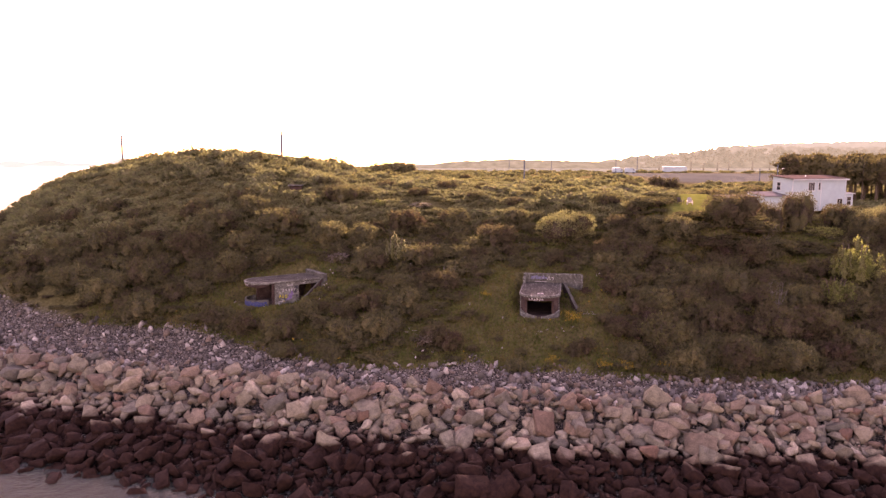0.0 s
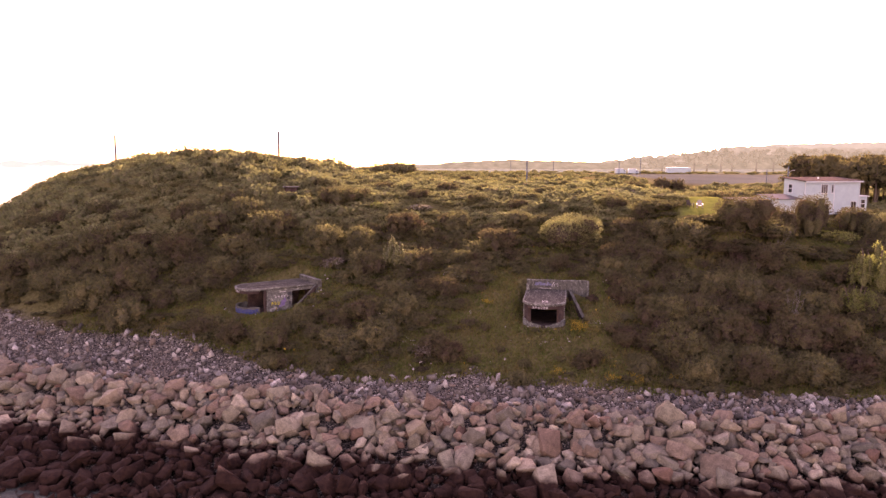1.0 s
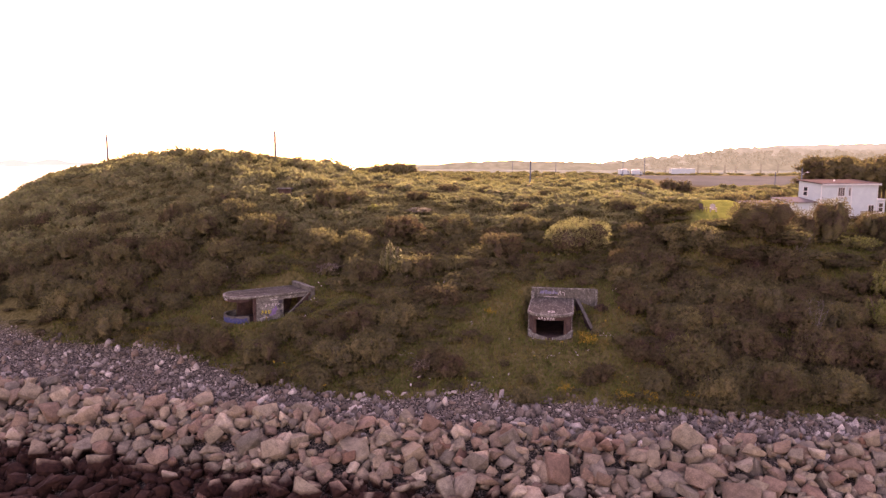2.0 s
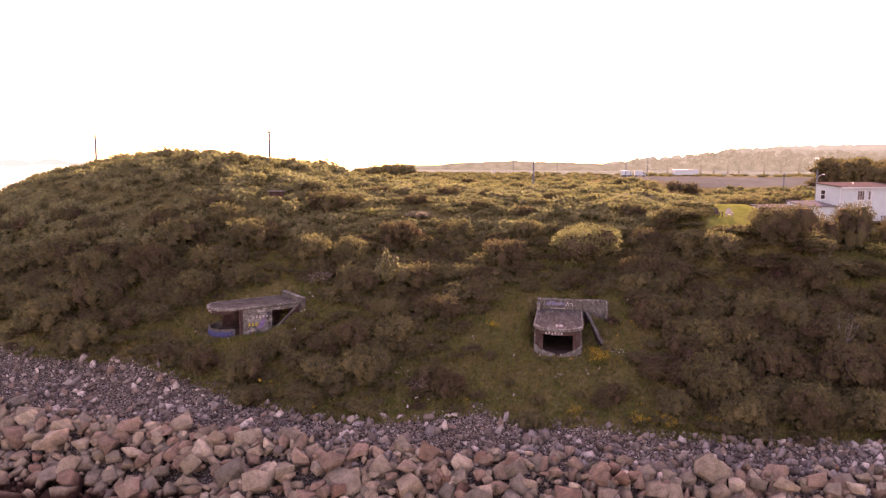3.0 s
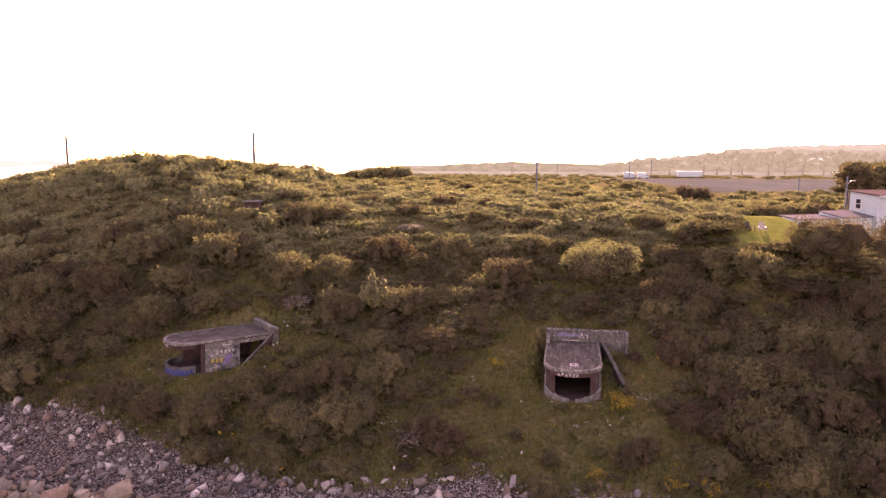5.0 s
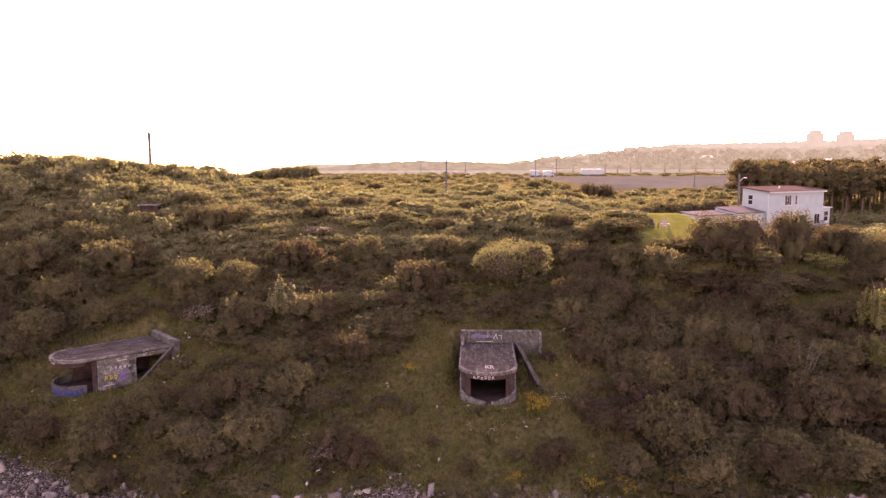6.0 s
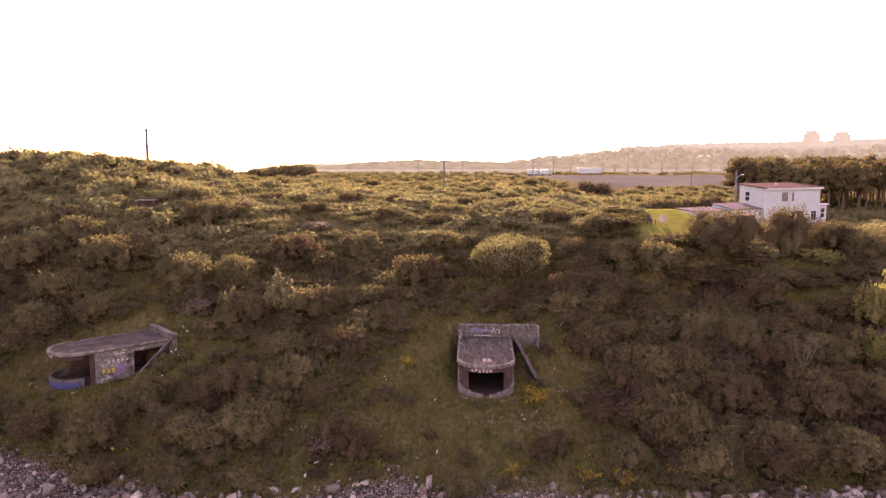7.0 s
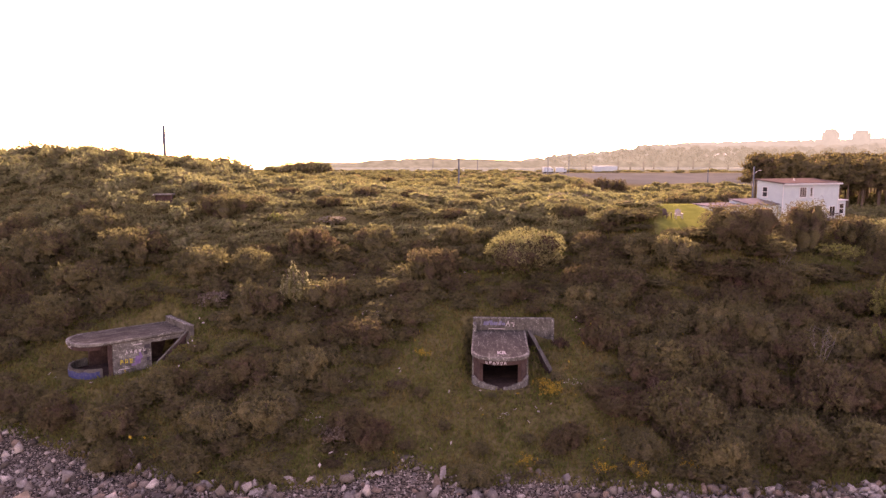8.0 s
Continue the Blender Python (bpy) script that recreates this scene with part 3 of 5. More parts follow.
tagged(np_mesh("shingle", v, f, [PEBBLE]), "grey beach cobbles and shingle behind the boulders", "shingle", kind="stuff")

# ---- plants ----


def cluster(rng, leaves, leaf, lobes, quad=False, spiky=0.35, heart=(6, 3), stray=0.22):
    """Leaves over a lumpy crown of several lobes, with a closed heart of inner foliage. Returns corners, triangles,
    material numbers.
    """
    per = np.array([l[1][0] * l[1][1] for l in lobes])
    pick = rng.choice(len(lobes), leaves, p=per / per.sum())
    sprays = max(leaves // 5, 1)
    pick = pick[:sprays].repeat(5)[:leaves] if leaves % 5 == 0 else pick
    c, rad = np.array([l[0] for l in lobes])[pick], np.array([l[1] for l in lobes])[pick]
    d = rng.normal(size=(sprays, 3)).repeat(5, 0) if leaves % 5 == 0 else rng.normal(size=(leaves, 3))
    d = d + rng.normal(0, 0.11, (leaves, 3))
    d[:, 2] = np.abs(d[:, 2]) * np.where(rng.random(leaves) < 0.2, -0.6, 1)
    d /= np.linalg.norm(d, axis=1)[:, None]
    p = c + d * rad * (rng.uniform(0.78, 1.05, (leaves, 1)) + (rng.random((leaves, 1)) < 0.22) * rng.uniform(0.03, stray, (leaves, 1)))
    axis = d * spiky + rng.normal(size=(leaves, 3)) * 0.8 + np.array([0, 0, 0.25])
    axis /= np.linalg.norm(axis, axis=1)[:, None]
    side = np.cross(axis, rng.normal(size=(leaves, 3)))
    side /= np.linalg.norm(side, axis=1)[:, None]
    size = leaf * rng.uniform(0.6, 1.4, (leaves, 1))
    if quad:
        v = np.stack([p - axis * size * 0.5, p + side * size * 0.3, p + axis * size * 0.6, p - side * size * 0.3], 1).reshape(-1, 3)
        b = np.arange(leaves)[:, None] * 4
        f = np.concatenate([b + [0, 1, 2], b + [0, 2, 3]])
    else:
        v = np.stack([p - axis * size * 0.5 - side * size * 0.36, p - axis * size * 0.5 + side * size * 0.36, p + axis * size * 0.6], 1).reshape(-1, 3)
        f = np.arange(leaves * 3).reshape(-1, 3)
    mats = np.zeros(len(f), int)
    vs, fs, ms, base = [v], [f], [mats], len(v)
    for (cc, rr) in lobes:
        n, k = heart
        ring = [[(math.cos(2 * math.pi * i / n + j) * math.sin(math.pi * (j + 0.6) / (k + 0.2)), math.sin(2 * math.pi * i / n + j) * math.sin(math.pi * (j + 0.6) / (k + 0.2)),
                  math.cos(math.pi * (j + 0.6) / (k + 0.2))) for i in range(n)] for j in range(k)]
        q = np.array(ring).reshape(-1, 3) * rng.uniform(0.58, 0.82, (n * k, 1)) * np.array(rr) + np.array(cc)
        q[:, 2] = np.maximum(q[:, 2], 0.0)
        tri = []
        for j in range(k - 1):
            for i in range(n):
                a, b2, c2, d2 = j * n + i, j * n + (i + 1) % n, (j + 1) * n + (i + 1) % n, (j + 1) * n + i
                tri += [(a, d2, c2), (a, c2, b2)]
        tri += [(0, i, i + 1) for i in range(1, n - 1)]
        vs.append(q)
        fs.append(np.array(tri) + base)
        ms.append(np.ones(len(tri), int))
        base += len(q)
    return np.concatenate(vs), np.concatenate(fs), np.concatenate(ms)


def shrub_lobes(rng, r, h, n):
    """A crown of radius r and height h as several uneven lobes."""
    out = [((0, 0, h * 0.36), (r * 0.72, r * 0.72, h * 0.55))]
    for i in range(n):
        a = 2 * math.pi * (i + rng.uniform(-0.3, 0.3)) / n
        k = rng.uniform(0.35, 0.62)
        out.append(((math.cos(a) * r * k, math.sin(a) * r * k, h * rng.uniform(0.25, 0.6)), (r * rng.uniform(0.32, 0.5), r * rng.uniform(0.32, 0.5), h * rng.uniform(0.28, 0.42))))
    return out


prng = np.random.default_rng(7)
LOW = [cluster(prng, 700, 0.112, shrub_lobes(prng, 1, 1, 3)) for _ in range(12)]
PLATEAU = [cluster(prng, 270, 0.135, shrub_lobes(prng, 1, 1, 2), heart=(5, 3)) for _ in range(10)]
MIDD = [cluster(prng, 1400, 0.09, shrub_lobes(prng, 1, 1, 5)) for _ in range(10)]
FARP = [cluster(prng, 120, 0.19, shrub_lobes(prng, 1, 1, 1), heart=(5, 3)) for _ in range(8)]


def scatter(name, shapes, places, label, category, materials):
    """Many plants as one mesh: places are (x, y, radius, height, sink)."""
    vs, fs, ms, base = [], [], [], 0
    for x, y, r, h, sink in places:
        v, f, m = shapes[int(prng.integers(len(shapes)))]
        a = prng.uniform(0, 6.28)
        c, s = math.cos(a), math.sin(a)
        w = np.empty_like(v)
        w[:, 0], w[:, 1] = (v[:, 0] * c - v[:, 1] * s) * r + x, (v[:, 0] * s + v[:, 1] * c) * r + y
        w[:, 2] = v[:, 2] * h + float(height(x, y)) - sink
        vs.append(w)
        fs.append(f + base)
        ms.append(m)
        base += len(v)
    ob = np_mesh(name, np.concatenate(vs), np.concatenate(fs), materials, np.concatenate(ms))
    return tagged(ob, label, category, kind="stuff")


def near_post(x, y):
    """True on and close to the concrete posts."""
    for bx, by, bz, turn in BUNKERS:
        c, sn = math.cos(radians(turn)), math.sin(radians(turn))
        u, w = (x - bx) * c + (y - by) * sn, -(x - bx) * sn + (y - by) * c
        if -2.8 < u < 5.4 and -10.2 < w < 1.0:
            return True
    return False


def clearing(x, y):
    """True where no shrub grows: the gun houses and their fronts, lawn, house, field."""
    for bx, by, bz, turn in BUNKERS:
        c, sn = math.cos(radians(turn)), math.sin(radians(turn))
        u, w = (x - bx) * c + (y - by) * sn, -(x - bx) * sn + (y - by) * c
        ragged = 1.3 * float(wave(x, y, 0.55, 2.4))
        if (-3.8 if x < 0 else -7.5) + min(0.0, ragged) < u < (7.4 if x < 0 else 8.6 + 1.2 * ragged) and -12.5 < w < 1.6:
            return True
    if 2 + float(wave(x, y, 0.6, 1.2)) < x < 17.0 + 1.6 * float(wave(x, y, 0.5, 4.1)) and 71.5 < y < 78.5:
        return True
    if abs(x + 24.1 - 0.25 * (115.6 - y)) < 1.9 and 113.0 < y < 117.0:
        return True
    if in_lawn(x, y) > 0.05 or in_field(x, y) > 0.05:
        return True
    if 43.5 < x < 54 and 88.6 + 0.6 * float(wave(x, y, 0.6, 3.0)) < y < 93.2:
        return True
    return 42 < x < 74 and 108.5 < y < 127


def thick(x, y):
    """How tall the scrub stands, 0 to 1, in broad patches."""
    return float(np.clip(0.5 + 0.36 * wave(x, y, 0.16, 5.1) + 0.3 * smooth(17, 24, x) * (1 - smooth(95, 108, y)) + 0.3 * (1 - smooth(-34, -24, x)) * (1 - smooth(104, 118, y)), 0, 1))


def in_sight(x, y):
    return -0.66 * y - 4 < x < max(0.66 * y, 0.83 * (y - 24)) + 4


near_spots, far_spots = [], []
y = 64.0
while y < 150:
    step = 1.8 if y < 104 else 2.0
    x = -105.0 + prng.uniform(0, step)
    while x < 110:
        px, py = x + prng.uniform(-0.6, 0.6) * step, y + prng.uniform(-0.6, 0.6) * step
        x += step
        s = py - float(crest(px)) - float(green_edge(px))
        if s < 0.4 or not in_sight(px, py) or clearing(px, py) or (38 < px < 54 and 96 < py < 112 and prng.random() < 0.6):
            continue
        t = thick(px, py)
        lim = min(1.0, 0.3 + s / 7)
        tall = t * prng.uniform(0.3, 1.15) if prng.random() < 0.75 else 0.05
        low = 0.85 if py > 108 else 1.0
        wide = 1.0
        if 29 < px < 54 and 90 < py < 112:
            low, wide = 0.5, 1.35
        if px < -18 and py > 106:
            low = 0.88
        tops = 0.75 + 2.5 * tall if px < -18 and py > 106 else (0.75 + 1.9 * tall if px > 19 and py < 96 else 0.65 + 1.6 * tall) if py < 104 else 0.5 + 1.9 * tall
        near_spots.append((px, py, wide * (1.3 + 1.15 * tall) * (0.65 + 0.35 * lim) * (1.0 if py < 104 else 1.18), tops * lim * low, 0.12))
    y += step
for _ in range(4700):
    y = 150 + 260 * prng.random() ** 1.5
    x = prng.uniform(-0.45 * y - 30, 0.95 * y)
    if clearing(x, y) or float(height(x, y)) < 12 or not in_sight(x, y):
        continue
    t = thick(x * 0.6, y * 0.6)
    if prng.random() > 0.35 + 0.65 * t:
        continue
    far_spots.append((x, y, prng.uniform(1.3, 2.6) * (0.8 + y / 500), 0.5 + 1.3 * t * prng.uniform(0.5, 1.2), 0.2))
near_spots.sort(key=lambda p: -p[2] * p[3] + 0.12 * max(0, p[1] - 80))
singles, near_spots = near_spots[:200], near_spots[200:]
scatter("scrub", LOW, [p for p in near_spots if p[1] < 104], "dense olive and russet coastal scrub over the hillside", "scrub", [LEAF, CORE])
# brightness of the sunlit hilltop and plateau is put into these leaf colours
scatter("upper_scrub", PLATEAU, [p for p in near_spots if p[1] >= 104], "low yellow-olive scrub along the top of the hill", "scrub", [LIT_HEATH, LIT_HEATH_CORE])
scatter("heath", FARP, far_spots, "low scrub across the plateau, sunlight put into its leaf colour", "scrub", [LIT_HEATH, LIT_HEATH_CORE])


# trees and bushes on the far rise, in haze
hrng = np.random.default_rng(31)
RISE = [(140, 20), (203, 28), (276, 33), (325, 41), (360, 40), (480, 38), (645, 44), (900, 46)]
vs, fs, ms, base = [], [], [], 0
for _ in range(330):
    x = hrng.uniform(190, 760)
    deep = hrng.random()
    top = float(np.interp(x, [p[0] for p in RISE], [p[1] for p in RISE]))
    z = 15 + (top - 15) * (1 - deep) ** 0.7
    r = hrng.uniform(4, 9)
    v, f, m = FARP[int(hrng.integers(8))]
    vs.append(v * np.array([r, r, r * hrng.uniform(0.7, 1.1)]) + np.array([x, 795 - 58 * deep, z - 1.0]))
    fs.append(f + base)
    ms.append(m)
    base += len(v)
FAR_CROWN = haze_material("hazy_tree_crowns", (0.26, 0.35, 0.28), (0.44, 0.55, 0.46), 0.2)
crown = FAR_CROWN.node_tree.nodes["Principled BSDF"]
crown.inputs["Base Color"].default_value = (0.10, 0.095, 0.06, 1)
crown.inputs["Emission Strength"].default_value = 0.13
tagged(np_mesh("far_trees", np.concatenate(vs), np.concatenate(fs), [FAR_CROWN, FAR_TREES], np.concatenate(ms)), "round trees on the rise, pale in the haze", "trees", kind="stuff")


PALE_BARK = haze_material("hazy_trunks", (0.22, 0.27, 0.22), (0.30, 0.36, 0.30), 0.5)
for x, y, top, r in (
    (146, 480, 30.5, 7),
    (157, 450, 36.9, 7),
    (165, 450, 38.7, 8.5),
    (180, 466, 38.5, 8),
    (197, 490, 36.0, 6),
    (196, 450, 37.0, 6.5),
    (229, 498, 34.6, 7),
    (241, 498, 35.5, 8),
    (242, 474, 33.5, 7.5),
    (253, 474, 35.1, 8),
    (257, 458, 35.5, 8),
    (270, 458, 34.8, 8),
):
    z0 = float(height(x, y))
    tree = thing("far_tree", pose(x, y, z0), "broad tree beyond the field, pale in the haze", "tree", "far trees")
    h = top - z0
    v, f, m = cluster(hrng, 420, 1.2, [((hrng.normal(0, r * 0.42), hrng.normal(0, r * 0.3), h * hrng.uniform(0.35, 0.8)), (r * hrng.uniform(0.22, 0.45), r * 0.35, h * hrng.uniform(0.10, 0.18))) for _ in range(11)])
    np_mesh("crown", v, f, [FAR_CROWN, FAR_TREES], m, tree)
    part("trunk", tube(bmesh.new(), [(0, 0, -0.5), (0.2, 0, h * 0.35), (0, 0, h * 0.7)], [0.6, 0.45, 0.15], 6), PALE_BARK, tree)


def stems(rng, r, h):
    bm = bmesh.new()
    for i in range(5):
        a = 2 * math.pi * i / 5 + rng.uniform(-0.4, 0.4)
        k = rng.uniform(0.2, 0.55) * r
        tube(bm, [(0.05 * r * math.cos(a), 0.05 * r * math.sin(a), -0.15 * h), (k * 0.5 * math.cos(a), k * 0.5 * math.sin(a), h * 0.35), (k * math.cos(a), k * math.sin(a), h * 0.75)], [0.05 * r, 0.035 * r, 0.012 * r], 5)
    return bm


def make_shrub(shape, material, label, name="shrub"):
    ob = thing(name, pose(0, 0, 0), label, "shrub", "hillside shrubs")
    v, f, m = shape
    np_mesh("crown", v, f, [material, CORE], m, ob)
    part("stem", stems(prng, 1, 1), BARK, ob)
    return ob


def stand(ob, x, y, r, h, turn, sink=0.1):
    ob.matrix_world = Matrix.Translation((x, y, float(height(x, y)) - sink)) @ Matrix.Rotation(turn, 4, 'Z') @ Matrix.Diagonal((r, r, h, 1))
    return ob


kinds = [make_shrub(MIDD[i], LEAF, "dense olive-brown deciduous shrub on the hillside") for i in range(8)]
for i, (x, y, r, h, sink) in enumerate(singles):
    if i < len(kinds):
        stand(kinds[i], x, y, r, h, prng.uniform(0, 6.28))
        continue
    ob = copy_thing(kinds[i % len(kinds)], pose(0, 0, 0))
    stand(ob, x, y, r, h, prng.uniform(0, 6.28))


for x, y, r, h in ((3.2, 73.6, 0.9, 0.9), (6.1, 75.2, 0.7, 0.6), (8.3, 72.6, 1.0, 0.9), (11.9, 73.4, 0.8, 0.7), (4.6, 78.4, 0.8, 0.9), (13.6, 72.1, 1.1, 1.0),
                   (15.9, 79.6, 0.9, 1.0), (17.2, 83.4, 1.0, 1.1), (7.0, 70.9, 0.8, 0.7), (9.9, 77.2, 0.6, 0.5), (-23.0, 82.6, 0.9, 0.8), (-19.8, 80.6, 0.8, 0.8)):
    stand(copy_thing(kinds[int(prng.integers(len(kinds)))], pose(0, 0, 0)), x, y, r, h, prng.uniform(0, 6.28))

# long shoots standing out of the scrub
roots = np.array([(x + prng.normal(0, 0.45 * r), y + prng.normal(0, 0.45 * r), float(height(x, y)) + h * prng.uniform(0.55, 0.85)) for x, y, r, h, _ in (near_spots + singles) for _ in range(3) if y < 125 and not near_post(x, y)])
n = len(roots)
long, wide = prng.uniform(0.15, 0.4, n), prng.uniform(0.012, 0.025, n)
a = prng.uniform(0, 6.28, n)
side = np.stack([np.cos(a) * wide, np.sin(a) * wide, 0 * a], 1)
up = np.stack([prng.normal(0, 0.2, n), prng.normal(0, 0.2, n), long], 1)
mid = roots + up * 0.6
v = np.stack([roots, mid + side, roots + up, mid - side], 1).reshape(-1, 3)
tagged(np_mesh("shoots", v, np.arange(4 * n).reshape(-1, 4), [LEAF]), "thin upright shoots above the scrub", "scrub", kind="stuff")


def spires(rng, r, h, n):
    """A crown of upright tapering sprays, as on willows and poplar shoots."""
    out = [((0, 0, h * 0.3), (r * 0.6, r * 0.6, h * 0.32))]
    for i in range(n):
        a, k = rng.uniform(0, 6.28), math.sqrt(rng.random()) * 0.72
        top = h * (1 - 0.5 * k) * rng.uniform(0.72, 1.0)
        x, y, w = math.cos(a) * r * k, math.sin(a) * r * k, r * rng.uniform(0.13, 0.2)
        out += [((x, y, top * 0.5), (w * 1.5, w * 1.5, top * 0.25)), ((x * 1.08, y * 1.08, top * 0.8), (w * 0.8, w * 0.8, top * 0.22))]
    return out


def big_shrub(x, y, r, h, leaves, leaf, material, label, lobes=9, quad=True, sink=0.2, upright=False):
    hearts = {LEAF_LIGHT: LIGHT_CORE, LEAF_SILVER: LIGHT_CORE}
    ob = thing("shrub", pose(x, y, float(height(x, y)) - sink, 0, 0, prng.uniform(0, 360)), label, "shrub", "large shrubs")
    v, f, m = cluster(prng, leaves, leaf, (spires if upright else shrub_lobes)(prng, r, h, lobes), quad, 0.9 if upright else 0.35, stray=0.1)
    np_mesh("crown", v, f, [material, hearts.get(material, CORE)], m, ob)
    part("stem", stems(prng, r, h), BARK, ob)
    return ob


big_shrub(17.0, 97.0, 4.6, 5.0, 9500, 0.19, LIT_HEATH, "broad rounded willow bush with sunlit top", 12)
big_shrub(-6.2, 92.8, 2.1, 4.9, 3400, 0.15, LEAF_SILVER, "pale silvery shrub with upright tips", 15, upright=True)
for x, y, r, h in ((37.6, 92.4, 4.2, 4.9), (50.8, 101.1, 2.9, 6.1), (57.0, 101.7, 2.5, 3.9), (59.4, 98.0, 3.4, 4.8), (46.0, 99.6, 2.8, 4.9), (43.6, 95.6, 2.2, 3.4)):
    big_shrub(x, y, r, h, 5 * int(520 * r), 0.15, LEAF, "dark rounded bush before the white house", 11)
big_shrub(53.4, 98.6, 2.8, 1.9, 1500, 0.2, LEAF_LIGHT, "low pale-leaved thicket below the house", 8)
big_shrub(44.9, 79.2, 2.6, 5.0, 4500, 0.16, LEAF_LIGHT, "tall yellow-green willow on the slope", 16, upright=True)
big_shrub(49.4, 83.4, 3.3, 7.3, 7500, 0.18, LEAF_LIGHT, "tall yellow-green willow on the slope", 20, upright=True)
big_shrub(34.4, 82.4, 2.6, 3.9, 2600, 0.16, LEAF, "yellowing bush with sunlit top on the slope", 9)
big_shrub(31.6, 84.6, 1.8, 3.2, 1500, 0.15, LEAF, "yellowing bush with sunlit top on the slope", 8)
big_shrub(22.9, 75.2, 2.3, 3.3, 2400, 0.17, LEAF_LIGHT, "pale long-leaved willow at the foot of the slope", 12, upright=True)
big_shrub(-10.2, 110.6, 1.4, 1.9, 700, 0.2, LEAF_LIGHT, "bright green tussock bush at the brow", 7, upright=True)
big_shrub(-15.0, 82.2, 1.8, 1.8, 1200, 0.15, LEAF, "rounded bush beside the concrete post", 7)
big_shrub(-10.6, 81.9, 2.0, 1.9, 1200, 0.15, LEAF, "rounded bush beside the concrete post", 7)
for x, y, r, h in ((-1.5, 75.4, 1.9, 1.6), (-14.2, 93.6, 1.9, 1.6), (29.0, 126.5, 2.2, 1.6), (32.4, 127.5, 2.0, 1.4), (-3.6, 110.5, 2.4, 1.0)):
    big_shrub(x, y, r, h, 900, 0.16, LEAF_PINK, "patch of grey-pink willowherb gone to seed", 6)
for u, w, tall in ((5.4, -0.3, 1.2), (5.3, -1.9, 0.8)):
    bx, by, bz, turn = BUNKERS[0]
    c, sn = math.cos(radians(turn)), math.sin(radians(turn))
    big_shrub(bx + u * c - w * sn, by + u * sn + w * c, 1.1, tall, 420, 0.2, LEAF, "low bush against the concrete side wall", 6)
for x, y, r, h in ((46.5, 134, 2.6, 3.2), (49.5, 134.5, 2.4, 3.4), (52.4, 133.6, 2.5, 3.0), (55.3, 134.2, 2.3, 3.3), (58.2, 133.0, 2.6, 3.5), (46.7, 156, 3.2, 3.2), (57.5, 190, 3.2, 4.0), (61.5, 191, 2.8, 3.4)):
    big_shrub(x, y, r, h, 900, 0.3, LEAF, "dark bush in the hedge behind the lawn", 7)
# far clump takes the lighter palette, so its haze is in the leaves
for x, y, r, h in ((-27, 300, 6.2, 5.6), (-21, 303, 6.0, 6.4), (-15.5, 304, 5.0, 5.6), (-34, 306, 5.5, 3.6), (-40, 304, 4.5, 2.4)):
    big_shrub(x, y, r, h, 1500, 0.42, LIT_HEATH, "tree clump at the land's edge, leaf colour paled for haze", 6)

# the shrubs that stand out from the scrub
DOMES = [cluster(prng, 3000, 0.066, shrub_lobes(prng, 1, 1, 9)) for _ in range(7)]
domes = [make_shrub(DOMES[i], LEAF, "tall rounded deciduous bush standing out of the scrub") for i in range(7)]
FOOT_RIGHT = [(24.7, 79.0, 2.2), (23.7, 72.8, 3.4), (29.8, 75.0, 2.9), (36.6, 79.8, 3.2), (36.0, 74.3, 3.3), (40.2, 74.8, 3.2), (38.6, 83.5, 2.6), (27.3, 79.5, 2.6),
              (19.0, 75.2, 2.0), (24.5, 69.4, 2.6), (30.2, 69.6, 3.0), (35.5, 69.4, 3.0), (19.5, 70.9, 1.8), (14.8, 72.9, 1.6), (7.4, 69.6, 1.5), (27.6, 72.0, 2.6), (20.8, 82.5, 2.3)]
FOOT_LEFT = [(-11.5, 81.0, 1.8), (-15.8, 81.6, 1.9), (-6.8, 77.0, 2.7), (-12.0, 73.4, 1.8), (-18.6, 77.8, 2.4), (-23.2, 79.6, 2.3), (-1.0, 75.6, 1.9), (-2.4, 79.7, 1.8),
             (-4.7, 81.4, 2.6), (-8.3, 81.5, 2.4), (-10.6, 76.9, 2.6), (-17.4, 74.6, 1.8), (0.6, 74.3, 2.0), (-26.5, 82.0, 2.2)]
SLOPE_RIGHT = [(39.0, 88.5, 3.6), (34.0, 86.6, 2.8), (30.8, 90.9, 2.9), (26.0, 91.1, 2.9), (41.6, 79.6, 2.4), (42.2, 85.6, 2.5), (14.2, 90.9, 2.0), (24.9, 99.8, 2.8),
               (28.6, 95.1, 2.4), (60.9, 92.5, 3.4), (10.5, 103.3, 2.4), (7.2, 95.6, 2.9), (1.7, 103.4, 2.7), (4.4, 88.8, 1.8), (36.5, 92.5, 2.6), (21.5, 92.5, 2.3)]
SLOPE_LEFT = [(-33.3, 103.2, 3.6), (-26.9, 97.3, 3.6), (-24.0, 102.9, 3.6), (-27.9, 92.0, 3.2), (-23.4, 93.6, 2.7), (-16.1, 99.0, 3.6), (-9.6, 91.7, 3.0), (-2.8, 91.7, 3.0),
              (0.3, 85.1, 2.2), (-5.4, 85.1, 2.5), (-11.0, 98.3, 2.7), (-5.6, 102.7, 3.1), (-34.8, 96.6, 3.6), (-49.3, 103.1, 3.6), (-38.6, 91.5, 3.4), (-43.5, 89.2, 3.2),
              (-16.1, 111.7, 3.2), (-28.6, 107.4, 3.4), (-64.2, 114.9, 3.4), (-59.4, 101.2, 3.4), (-49.8, 93.7, 3.2), (-37.6, 84.7, 3.2), (-57.5, 95.0, 3.0), (-42.0, 97.5, 3.4)]
